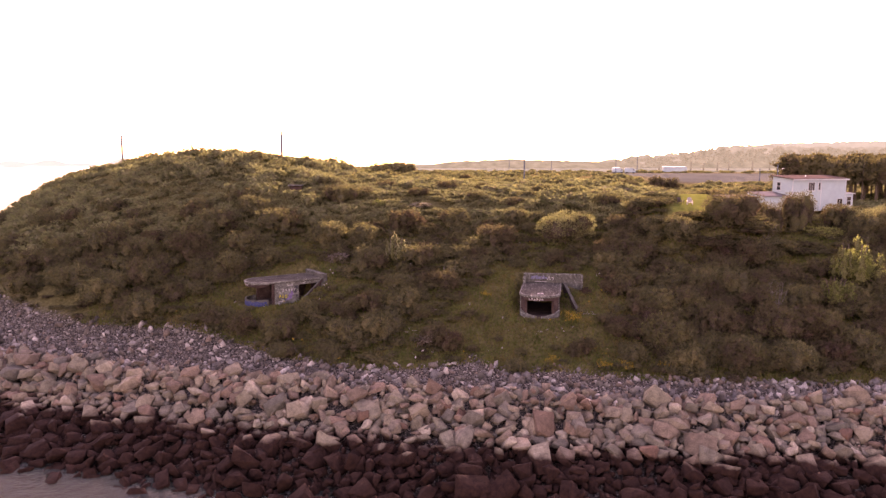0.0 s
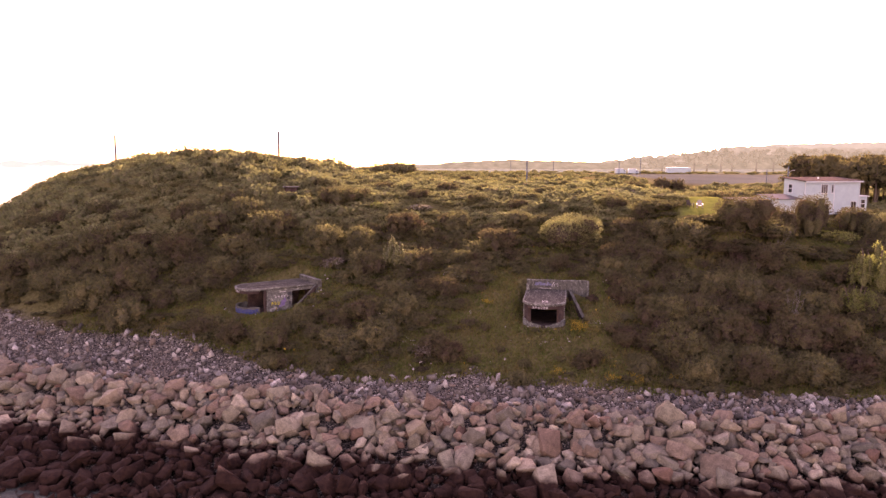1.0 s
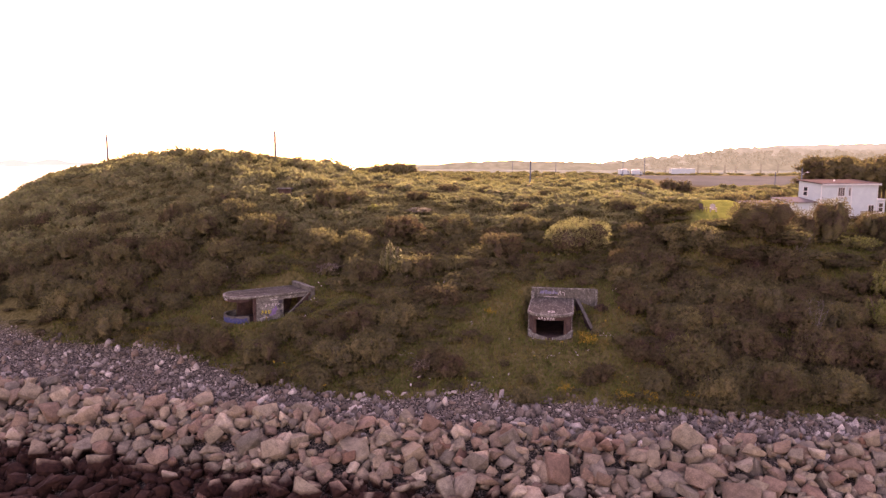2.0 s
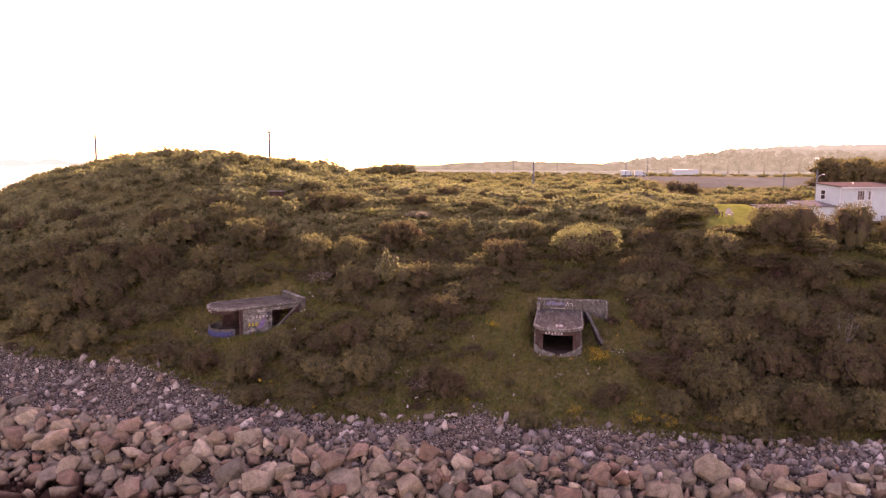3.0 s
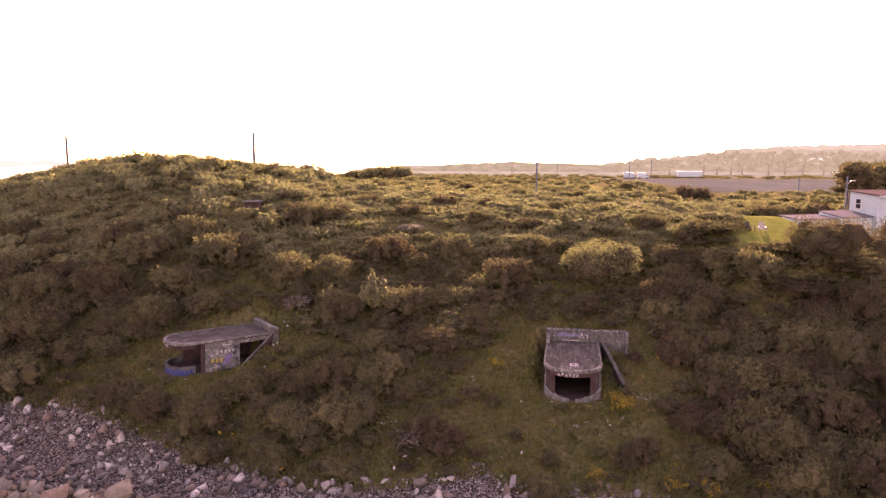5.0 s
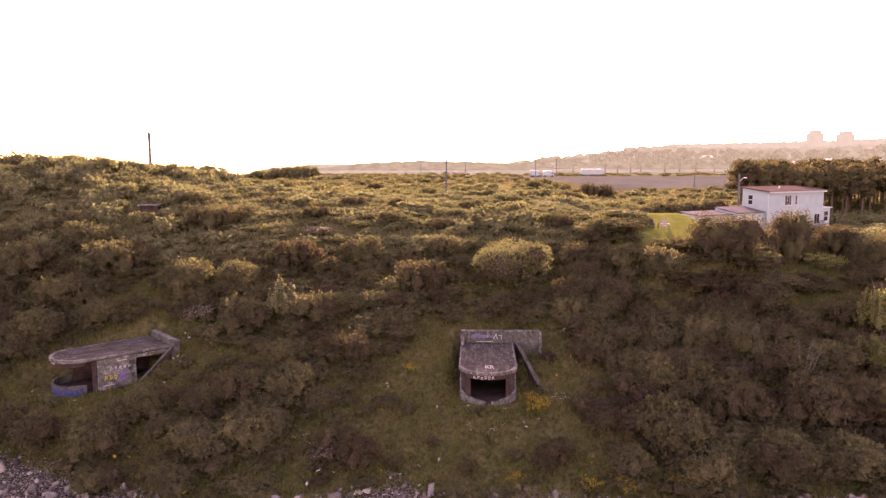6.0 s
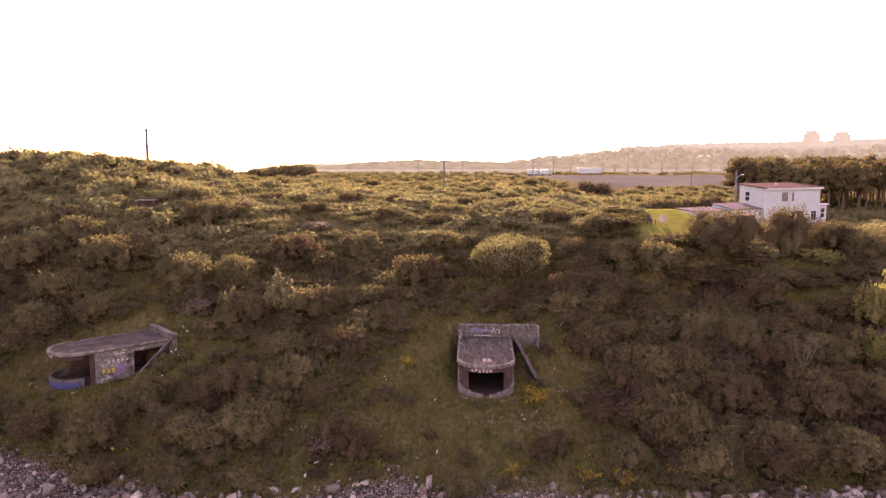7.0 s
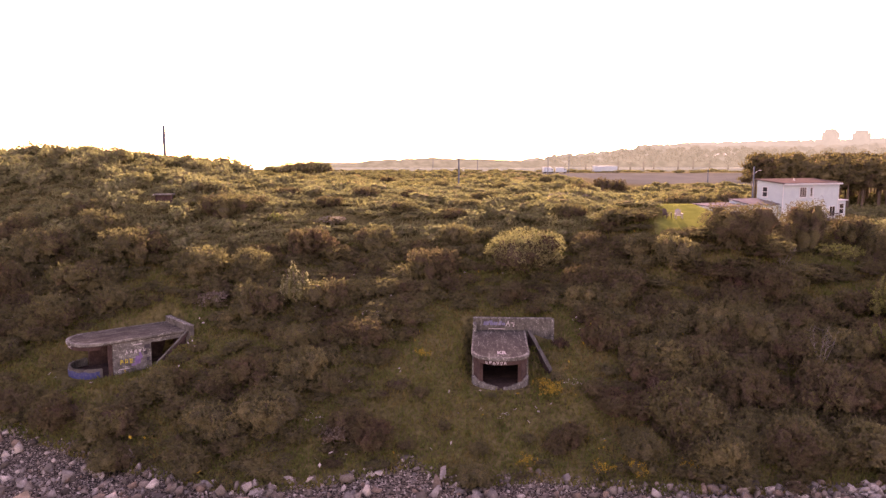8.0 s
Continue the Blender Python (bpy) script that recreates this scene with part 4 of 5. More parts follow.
PLATEAU_BUSHES = [(0.6, 125.6, 2.1), (6.9, 124.9, 1.9), (17.5, 125.4, 2.3), (22.7, 121.3, 2.1), (25.7, 109.7, 2.4), (29.4, 102.9, 2.3), (5.4, 113.8, 2.0), (-4.1, 116.2, 2.0), (24.8, 147.8, 2.0),
                  (14.9, 158.2, 2.1), (50.2, 215.6, 2.5), (36.0, 137.5, 2.5), (-10.1, 123.7, 2.1), (-13.4, 115.3, 2.2), (11.6, 112.1, 2.1), (-19.6, 119.6, 2.3), (5.6, 179.8, 2.0), (13.9, 115.2, 1.8)]
for i, (x, y, r) in enumerate(FOOT_RIGHT + FOOT_LEFT + SLOPE_RIGHT + SLOPE_LEFT):
    if near_post(x, y):
        continue
    ob = domes[i] if i < 7 else copy_thing(domes[i % 7], pose(0, 0, 0))
    stand(ob, x, y, r, r * prng.uniform(1.0, 1.3), prng.uniform(0, 6.28), 0.25)
for i, (x, y, r) in enumerate(PLATEAU_BUSHES):
    if in_lawn(x, y) < 0.05:
        stand(copy_thing(domes[i % 7], pose(0, 0, 0)), x, y, r, r * prng.uniform(0.75, 0.95), prng.uniform(0, 6.28), 0.2)



def flower_clump(x, y, material, label, category, tall, heads, spike):
    """A clump of upright stalks, each with a head of small flowers."""
    ob = thing("flower_clump", pose(x, y, float(height(x, y))), label, category, "wild flowers")
    bm, fl = bmesh.new(), bmesh.new()
    for _ in range(heads):
        a, q = prng.uniform(0, 6.28), prng.uniform(0, 0.7 if spike else 1.3)
        h = tall * prng.uniform(0.75, 1.1)
        bx, by = math.cos(a) * q, math.sin(a) * q
        tx, ty = bx * 1.3, by * 1.3
        tube(bm, [(bx, by, -0.1), (tx, ty, h)], [0.012, 0.008], 4)
        for k in range(7 if spike else 4):
            p = Vector((tx + prng.normal(0, 0.06 if spike else 0.1), ty + prng.normal(0, 0.06 if spike else 0.1), h - (prng.uniform(0, 0.3) if spike else prng.uniform(0, 0.04))))
            d = Vector(prng.normal(size=3)).normalized() * 0.05
            e = d.orthogonal().normalized() * 0.035
            fl.faces.new([fl.verts.new(p + d), fl.verts.new(p + e), fl.verts.new(p - d), fl.verts.new(p - e)])
    tagged(part("stem", bm, GRASS, ob), kind="stuff")
    tagged(part("flowers", fl, material, ob), kind="stuff")
    return ob


for x, y in [(16.3, 69.7), (18.3, 69.5), (18.8, 69.0), (22.4, 69.5), (14.3, 77.0), (5.1, 82.3), (11.2, 70.7)]:
    if near_post(x, y):
        continue
    flower_clump(x, y, FLOWER_Y, "clump of yellow goldenrod in flower", "flowers", 0.9, 24, True)
for x, y in [(14.0, 77.2), (14.7, 76.8), (14.2, 76.3)]:
    flower_clump(x, y, FLOWER_Y, "clump of yellow goldenrod in flower", "flowers", 1.0, 30, True)
for x, y in [(-5.6, 80.7), (-1.8, 79.4), (1.1, 87.7), (-3.4, 76.3), (10.2, 74.9), (1.6, 88.0), (16.2, 77.3), (14.8, 84.7), (-31.5, 92.7), (-28.9, 91.3)]:
    if near_post(x, y):
        continue
    flower_clump(x, y, FLOWER_W, "white umbels on tall stalks in the grass", "flowers", 1.0, 7, False)

# dead bushes among the green ones


def dead_bush(x, y, tall):
    ob = thing("dead_bush", pose(x, y, float(height(x, y))), "bleached leafless bush among the green scrub", "shrub", "dead bushes")
    for i in range(9):
        a, k = 2 * math.pi * i / 9 + prng.uniform(-0.3, 0.3), prng.uniform(0.5, 1.4)
        out = [(k * q * math.cos(a + 0.5 * q), k * q * math.sin(a + 0.5 * q), tall * z) for q, z in ((0, 0), (0.35, 0.4), (0.75, 0.72), (1, 1))]
        bm = tube(bmesh.new(), out, [0.03, 0.022, 0.013, 0.006], 5)
        for j in range(6):
            p = Vector(out[1 + j % 3])
            tube(bm, [p, p + Vector((prng.normal(0, 0.28), prng.normal(0, 0.28), prng.uniform(0.25, 0.6)))], [0.014, 0.005], 4)
        part("branch", bm, BLEACHED, ob)
    return ob


dead_bush(42.0, 91.1, 2.3)
dead_bush(37.6, 78.0, 3.6)

# grass and herbs
grng = np.random.default_rng(17)
n = 150000
X, Y = grng.uniform(-45, 57, n), grng.uniform(66, 105, n)
keep = (Y - crest(X) - green_edge(X) > -0.4) & (in_lawn(X, Y) < 0.3)
for bx, by, bz, turn in BUNKERS:
    c, sn = math.cos(radians(turn)), math.sin(radians(turn))
    u, w = (X - bx) * c + (Y - by) * sn, -(X - bx) * sn + (Y - by) * c
    keep &= ~((u > -2.4) & (u < 2.4) & (w > -10.2) & (w < 0.6))
X, Y = X[keep], Y[keep]
n = len(X)
Z = height(X, Y)
hgt, a = grng.uniform(0.15, 0.5, n), grng.uniform(0, 6.28, n)
wid = grng.uniform(0.04, 0.10, n)
P = np.stack([X, Y, Z - 0.03], 1)
side = np.stack([np.cos(a) * wid, np.sin(a) * wid, 0 * a], 1)
tip = np.stack([grng.normal(0, 0.16, n), grng.normal(0, 0.16, n), hgt], 1)
v = np.stack([P - side, P + side, P + tip], 1).reshape(-1, 3)
tagged(np_mesh("grass", v, np.arange(3 * n).reshape(-1, 3), [GRASS]), "rough green and yellow grass between the shrubs", "grass", kind="stuff")

# long dry grass over the plateau
n = 64000
Y = 103 + 130 * grng.random(n) ** 1.4
X = grng.uniform(-0.45, 0.62, n) * Y
keep = (in_lawn(X, Y) < 0.1) & (in_field(X, Y) < 0.1) & (wave(X, Y, 0.13, 4.4) > -0.9) & ~((X > 38) & (Y < 125))
X, Y = X[keep], Y[keep]
n = len(X)
hgt, a = grng.uniform(0.25, 0.7, n), grng.uniform(0, 6.28, n)
wid = grng.uniform(0.06, 0.14, n)
P = np.stack([X, Y, height(X, Y) - 0.03], 1)
side = np.stack([np.cos(a) * wid, np.sin(a) * wid, 0 * a], 1)
tip = np.stack([grng.normal(0, 0.2, n), grng.normal(0, 0.2, n), hgt], 1)
v = np.stack([P - side, P + side, P + tip], 1).reshape(-1, 3)
tagged(np_mesh("meadow_grass", v, np.arange(3 * n).reshape(-1, 3), [DRY_GRASS]), "long pale yellow-green grass among the heath", "grass", kind="stuff")

# broad-leaved herbs and specks of flowers
n = 26000
X, Y = grng.uniform(-34, 24, n), grng.uniform(70, 100, n)
keep = (Y - crest(X) - green_edge(X) > 0.0) & (wave(X, Y, 0.5, 3.3) > -0.5)
for bx, by, bz, turn in BUNKERS:
    c, sn = math.cos(radians(turn)), math.sin(radians(turn))
    u, w = (X - bx) * c + (Y - by) * sn, -(X - bx) * sn + (Y - by) * c
    keep &= ~((u > -2.5) & (u < 3.4) & (w > -10.3) & (w < 0.6))
X, Y = X[keep], Y[keep]
n = len(X)
P = np.stack([X, Y, height(X, Y) + grng.uniform(0.05, 0.45, n)], 1)
d1 = grng.normal(size=(n, 3))
d1 *= grng.uniform(0.07, 0.14, (n, 1)) / np.linalg.norm(d1, axis=1)[:, None]
d2 = np.cross(d1, grng.normal(size=(n, 3)))
d2 *= grng.uniform(0.05, 0.09, (n, 1)) / np.linalg.norm(d2, axis=1)[:, None]
v = np.stack([P - d1 - d2, P - d1 + d2, P + d1], 1).reshape(-1, 3)
tagged(np_mesh("herbs", v, np.arange(3 * n).reshape(-1, 3), [HERB]), "low broad-leaved herbs in the grass", "herbs", kind="stuff")
n = 700
X, Y = grng.uniform(-36, 30, n), grng.uniform(71, 100, n)
keep = (Y - crest(X) - green_edge(X) > 0.2) & (wave(X, Y, 0.35, 7.7) > 0.1)
for bx, by, bz, turn in BUNKERS:
    c, sn = math.cos(radians(turn)), math.sin(radians(turn))
    u, w = (X - bx) * c + (Y - by) * sn, -(X - bx) * sn + (Y - by) * c
    keep &= ~((u > -2.6) & (u < 4.4) & (w > -10.4) & (w < 0.8))
X, Y = X[keep], Y[keep]
n = len(X)
P = np.stack([X, Y, height(X, Y) + grng.uniform(0.5, 0.9, n)], 1)
d1, d2 = grng.normal(0, 0.05, (n, 3)), grng.normal(0, 0.05, (n, 3))
v = np.stack([P - d1 - d2, P - d1 + d2, P + d1 + d2, P + d1 - d2], 1).reshape(-1, 3)
tagged(np_mesh("wild_flowers", v, np.arange(4 * n).reshape(-1, 4), [FLOWER_Y, FLOWER_W], grng.integers(0, 2, n)), "scattered small yellow and white flowers", "flowers", kind="stuff")

# ---- concrete searchlight posts ----


def front_curve(w, y0, bulge, n=14):
    """Points of the rounded front from its right end to its left one."""
    return [(w * math.cos(math.pi * i / n), y0 - bulge * math.sin(math.pi * i / n)) for i in range(n + 1)]


def daub(name, parent, bars, material, frame_m, label, bend=0.0):
    """Sprayed marks: short bars laid 4 mm proud of a face; bars are (u, v, width, height, slant)."""
    for u, v, w, h, slant in bars:
        bm = bmesh.new()
        for q in bmesh.ops.create_cube(bm, size=1)["verts"]:
            x, z = q.co.x * w, q.co.z * h
            px = u + x + z * slant
            q.co = Vector((px, q.co.y * 0.006 - 0.004 + bend * (1 - math.sqrt(max(0.0, 1 - (px / 2.2) ** 2))), v + z))
        bmesh.ops.transform(bm, matrix=frame_m, verts=bm.verts[:])
        part(name, bm, material, parent, label)


def bunker(x, y, z, turn, label, wing, right_side_open, broken, L, roof_z, para, ramp_end):
    """A low concrete post with flat roof, round open front, parapet and sloping side wall."""
    ob = thing("concrete_bunker", pose(x, y, z, 0, 0, turn), label, "bunker", "coastal searchlight posts")
    W, B, T = 2.2, 1.9, 0.3        # half width, front bulge, wall thickness
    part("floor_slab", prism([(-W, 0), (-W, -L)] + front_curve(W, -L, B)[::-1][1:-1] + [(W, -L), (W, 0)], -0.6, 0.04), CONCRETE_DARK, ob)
    out = [(-W - 0.12, 0.0)] + front_curve(W + 0.12, -L, B + 0.12)[::-1] + [(W + 0.12, 0.0)]
    part("roof", prism(out, roof_z - 0.26, roof_z, 0.03), ROOF_SLAB, ob, "flat weathered concrete roof slab")
    # worn pale rim along the roof's front edge
    bm = bmesh.new()
    o, i2 = front_curve(W + 0.15, -L, B + 0.15), front_curve(W - 0.12, -L, B - 0.12)
    lo, hi = roof_z - 0.2, roof_z + 0.03
    ring = [[bm.verts.new((*p, zz)) for p, zz in ((o[k], lo), (o[k], hi), (i2[k], hi + 0.004), (i2[k], lo))] for k in range(len(o))]
    for r0, r1 in zip(ring, ring[1:]):
        for k in range(4):
            bm.faces.new((r0[k], r0[(k + 1) % 4], r1[(k + 1) % 4], r1[k]))
    bm.faces.new(ring[0]), bm.faces.new(ring[-1][::-1])
    part("roof_rim", bm, CONCRETE_RIM, ob, "flaked pale rim of the roof")
    for sx in (-1, 1):
        part("roof_edge", boxed(sx * W + min(sx * 0.16, sx * 0.03), sx * W + max(sx * 0.16, sx * 0.03), -L + 0.02, -0.27, roof_z - 0.17, roof_z + 0.025, bevel=0.02), CONCRETE_RIM, ob, "chipped pale roof edge")
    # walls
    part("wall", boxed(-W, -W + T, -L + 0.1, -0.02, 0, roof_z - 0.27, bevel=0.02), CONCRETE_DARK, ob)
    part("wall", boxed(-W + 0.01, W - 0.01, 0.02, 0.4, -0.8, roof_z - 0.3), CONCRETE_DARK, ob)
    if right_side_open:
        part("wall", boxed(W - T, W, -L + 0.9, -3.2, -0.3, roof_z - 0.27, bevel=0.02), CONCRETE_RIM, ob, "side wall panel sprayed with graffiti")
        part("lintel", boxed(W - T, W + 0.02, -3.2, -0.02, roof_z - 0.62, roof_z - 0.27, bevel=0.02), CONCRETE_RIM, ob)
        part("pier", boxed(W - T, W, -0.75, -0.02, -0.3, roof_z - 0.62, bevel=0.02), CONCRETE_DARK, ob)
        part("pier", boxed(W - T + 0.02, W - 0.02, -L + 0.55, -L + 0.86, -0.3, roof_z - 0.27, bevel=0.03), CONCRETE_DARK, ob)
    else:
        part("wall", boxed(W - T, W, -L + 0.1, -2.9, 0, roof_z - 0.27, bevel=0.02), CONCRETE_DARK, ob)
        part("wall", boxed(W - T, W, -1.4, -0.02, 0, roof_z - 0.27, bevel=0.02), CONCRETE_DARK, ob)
        for sx in (-1, 1):
            a = 0.72
            p = (W * math.cos(a) * sx, -L - B * math.sin(a))
            bm = prism([(sx * W, -L + 0.1), (sx * (W - T), -L + 0.1), (p[0] - sx * T * 0.9, p[1] + 0.12), p], 0, roof_z - 0.27, 0.02)
            part("pier", bm, CONCRETE_DARK, ob)
            part("corner_edge", boxed(sx * W - 0.06, sx * W + 0.06, -L - 0.02, -L + 0.12, 0.3, roof_z - 0.28, bevel=0.02), CONCRETE_RIM, ob, "flaked pale corner of the wall")
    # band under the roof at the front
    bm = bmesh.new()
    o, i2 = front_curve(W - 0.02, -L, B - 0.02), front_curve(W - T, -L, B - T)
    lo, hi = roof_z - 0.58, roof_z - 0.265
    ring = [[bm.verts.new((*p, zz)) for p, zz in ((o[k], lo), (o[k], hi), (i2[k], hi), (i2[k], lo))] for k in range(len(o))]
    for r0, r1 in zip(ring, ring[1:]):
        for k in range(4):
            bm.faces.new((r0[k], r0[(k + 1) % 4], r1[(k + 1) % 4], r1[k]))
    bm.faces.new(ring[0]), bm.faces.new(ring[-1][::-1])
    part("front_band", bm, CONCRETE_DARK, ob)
    # low curved breast wall, notched where it has broken away
    n = 28
    o, i2 = front_curve(W + 0.1, -L, B + 0.1, n), front_curve(W - 0.1, -L, B - 0.1, n)
    for lohalf, hihalf in (((0, 13), (15, n)) if broken else ((0, n),)):
        bm = bmesh.new()
        rg = random.Random(5 + lohalf if isinstance(lohalf, int) else 5)
        ring = []
        k0, k1 = (lohalf, hihalf)
        for k in range(k0, k1 + 1):
            t = 0.72 + rg.uniform(-0.05, 0.05)
            if broken:
                gap = abs(k - 14)
                t = 0.08 + 0.5 * min(1, gap / 11) + rg.uniform(-0.05, 0.05)
            ring.append([bm.verts.new((*p, zz)) for p, zz in ((o[k], -0.7), (o[k], t), (i2[k], t + 0.02), (i2[k], -0.7))])
        for r0, r1 in zip(ring, ring[1:]):
            for k in range(4):
                bm.faces.new((r0[k], r0[(k + 1) % 4], r1[(k + 1) % 4], r1[k]))
        bm.faces.new(ring[0]), bm.faces.new(ring[-1][::-1])
        part("breast_wall", bm, CONCRETE_RIM if broken else CONCRETE, ob, "low curved front wall with a pale chipped top")
    # parapet and wing
    part("parapet", boxed(-W - 0.15, W + 0.1, -0.25, 0.2, roof_z - 0.1, roof_z + para, bevel=0.05), CONCRETE, ob, "raised back parapet with faded paint")
    if broken:
        part("parapet_return", boxed(-W - 0.16, -W + 0.16, -1.3, -0.26, roof_z - 0.02, roof_z + 0.75, bevel=0.05), CONCRETE_RIM, ob)
    part("wing_wall", boxed(W + 0.11, W + wing, -0.2, 0.2, -0.6, roof_z + para + 0.03, bevel=0.05), CONCRETE, ob, "wing wall of the parapet")
    part("coping", boxed(-W - 0.17, W + 0.1, -0.27, 0.22, roof_z + para + 0.002, roof_z + para + 0.06, bevel=0.02), CONCRETE_RIM, ob, "flaked pale top of the parapet")
    part("coping", boxed(W + 0.11, W + wing + 0.02, -0.22, 0.22, roof_z + para + 0.032, roof_z + para + 0.09, bevel=0.02), CONCRETE_RIM, ob, "flaked pale top of the wing wall")
    if broken:
        part("end_post", boxed(W + wing + 0.004, W + wing + 0.26, -0.24, 0.24, -0.6, roof_z + para + 0.03, bevel=0.06), CONCRETE_RIM, ob, "pale worn end of the wing wall")
    a, e = (W + 0.55, -0.22, roof_z - 0.05), (*ramp_end, 0.35)
    if broken:
        slope = part("sloping_wall", wedge(bmesh.new(), a, e, 0.14, -0.8), CONCRETE_DARK, ob, "side wall with a sloping top")
    else:
        bm = bmesh.new()
        for p, lift in ((a, 0.0), (a, -0.3), (e, 0.0), (e, -0.3)):
            for sgn in (-1, 1):
                bm.verts.new((p[0] + sgn * 0.08, p[1], p[2] + lift))
        bmesh.ops.convex_hull(bm, input=bm.verts[:])
        slope = part("sloping_beam", bm, CONCRETE_DARK, ob, "fallen sloping side beam")
    bm = bmesh.new()
    d = (Vector(e) - Vector(a))
    across = Vector((d.y, -d.x, 0)).normalized() * (0.17 if broken else 0.1)
    for k in range(2):
        lift = Vector((0, 0, 0.005 + 0.1 * k))
        for p in (a, e):
            for sgn in (-1, 1):
                bm.verts.new(Vector(p) + across * sgn + lift)
    bmesh.ops.convex_hull(bm, input=bm.verts[:])
    part("coping", bm, CONCRETE, slope, "pale flaked coping")
    return ob


rg = random.Random(12)
b1 = bunker(*BUNKERS[0], "ruined concrete searchlight post with graffiti and blue-sprayed round front", 1.1, True, False, 7.25, 2.9, 0.5, (3.5, -3.6))
b2 = bunker(*BUNKERS[1], "ruined concrete searchlight post with open round front in the grass", 2.55, False, True, 7.7, 2.5, 1.05, (4.3, -5.7))


def letters(u0, v0, count, w, h, gap):
    """Unreadable sprayed letters as strokes."""
    bars = []
    for k in range(count):
        u = u0 + k * (w + gap)
        lift = rg.uniform(-0.12, 0.12) * h
        bars.append((u, v0 + lift, w * 0.22, h * rg.uniform(0.7, 1.2), rg.uniform(-0.35, 0.35)))
        bars.append((u + w * 0.5, v0 + lift, w * 0.2, h * rg.uniform(0.5, 1.0), rg.uniform(-0.5, 0.5)))
        for _ in range(2):
            bars.append((u + w * 0.3, v0 + lift + h * rg.uniform(-0.4, 0.4), w * rg.uniform(0.4, 0.8), h * 0.16, 0))
    return bars


side_face = pose(2.2, 0, 0, 0, 0, 90)            # u runs back along the side wall
daub("sprayed_stroke", b1, letters(-5.75, 1.0, 3, 0.3, 0.42, 0.08), PAINT_YELLOW, side_face, "yellow sprayed strokes")
daub("sprayed_stroke", b1, [(-4.35, 0.95, 0.5, 0.7, 0.2), (-4.1, 1.3, 0.22, 0.5, -0.3), (-4.7, 0.6, 0.4, 0.2, 0)], PAINT_PURPLE, side_face, "violet sprayed patch")
daub("sprayed_stroke", b1, letters(-5.3, 1.75, 5, 0.26, 0.34, 0.1) + [(-5.5, 0.35, 0.9, 0.07, 0), (-4.3, 2.3, 0.7, 0.08, 0.1)], PAINT_WHITE, side_face, "white sprayed strokes")
daub("sprayed_stroke", b1, [(-3.55, 2.0, 0.45, 0.35, 0.2), (-3.7, 1.5, 0.3, 0.4, -0.2), (-3.5, 0.9, 0.25, 0.3, 0.1)], PAINT_BLACK, side_face, "black sprayed patches")
bm = bmesh.new()
o = front_curve(2.31, -7.25, 2.01, 28)
ring = [[bm.verts.new((*o[k], -0.15 + 0.06 * math.sin(k * 2.1))), bm.verts.new((*o[k], 0.52 + 0.05 * math.sin(k * 1.3)))] for k in range(1, 22)]
for r0, r1 in zip(ring, ring[1:]):
    bm.faces.new((r0[0], r0[1], r1[1], r1[0]))
part("blue_paint", bm, PAINT_BLUE, b1, "blue sprayed band on the front wall")
back_face = pose(0, -0.25, 0)
daub("sprayed_stroke", b2, [(-1.15, 3.12, 0.5, 0.34, 0.3), (-0.7, 3.16, 0.3, 0.42, -0.2), (-0.32, 3.1, 0.42, 0.3, 0.25), (0.1, 3.14, 0.26, 0.4, 0.4), (0.42, 3.08, 0.34, 0.22, 0)], PAINT_FADED, back_face, "faded blue sprayed strokes")
daub("sprayed_stroke", b2, [(0.75, 3.12, 0.07, 0.5, 0.5), (0.9, 3.1, 0.06, 0.46, -0.4), (1.2, 3.18, 0.3, 0.06, 0), (-0.2, 2.62, 1.5, 0.05, 0), (1.35, 2.95, 0.06, 0.3, 0.2)], PAINT_WHITE, back_face @ pose(0, -0.004, 0), "white sprayed strokes")
front_face = pose(0, -9.59, 0)
daub("sprayed_stroke", b2, letters(-1.15, 2.08, 6, 0.22, 0.3, 0.07), PAINT_WHITE, front_face, "white sprayed strokes", 1.88)
text = bpy.data.curves.new("roof_letters", 'FONT')
text.body, text.size, text.extrude, text.offset, text.align_x = "KR", 1.0, 0.004, 0.018, 'CENTER'
source = new("roof_letters_source", text)
bpy.context.view_layer.update()
flat = bpy.data.meshes.new_from_object(source.evaluated_get(bpy.context.evaluated_depsgraph_get()))
bpy.data.objects.remove(source)
mark = new("roof_letters", flat)
mark.data.materials.clear()
mark.data.materials.append(PAINT_WHITE)
mark.parent = b2
mark.matrix_local = pose(0.1, -8.4, 2.51) @ Matrix.Diagonal((0.6, 1.25, 1, 1))
front1 = pose(0, -9.14, 0.5)
daub("sprayed_stroke", b1, letters(-0.5, 1.98, 4, 0.22, 0.24, 0.07), PAINT_WHITE, front1, "white sprayed strokes", 1.88)

slab = thing("concrete_slab", pose(-24.1, 115.6, float(height(-24.1, 115.6)) - 0.2, 0, 0, 8), "small flat concrete roof half buried in scrub", "slab")
part("roof", boxed(-1.2, 1.2, -0.9, 0.9, 1.0, 1.14, bevel=0.03), CONCRETE_RIM, slab, "pale concrete roof edge")
part("wall", boxed(-0.95, 0.95, -0.6, 0.7, -0.6, 0.998), CONCRETE_DARK, slab)

# ---- the white house ----


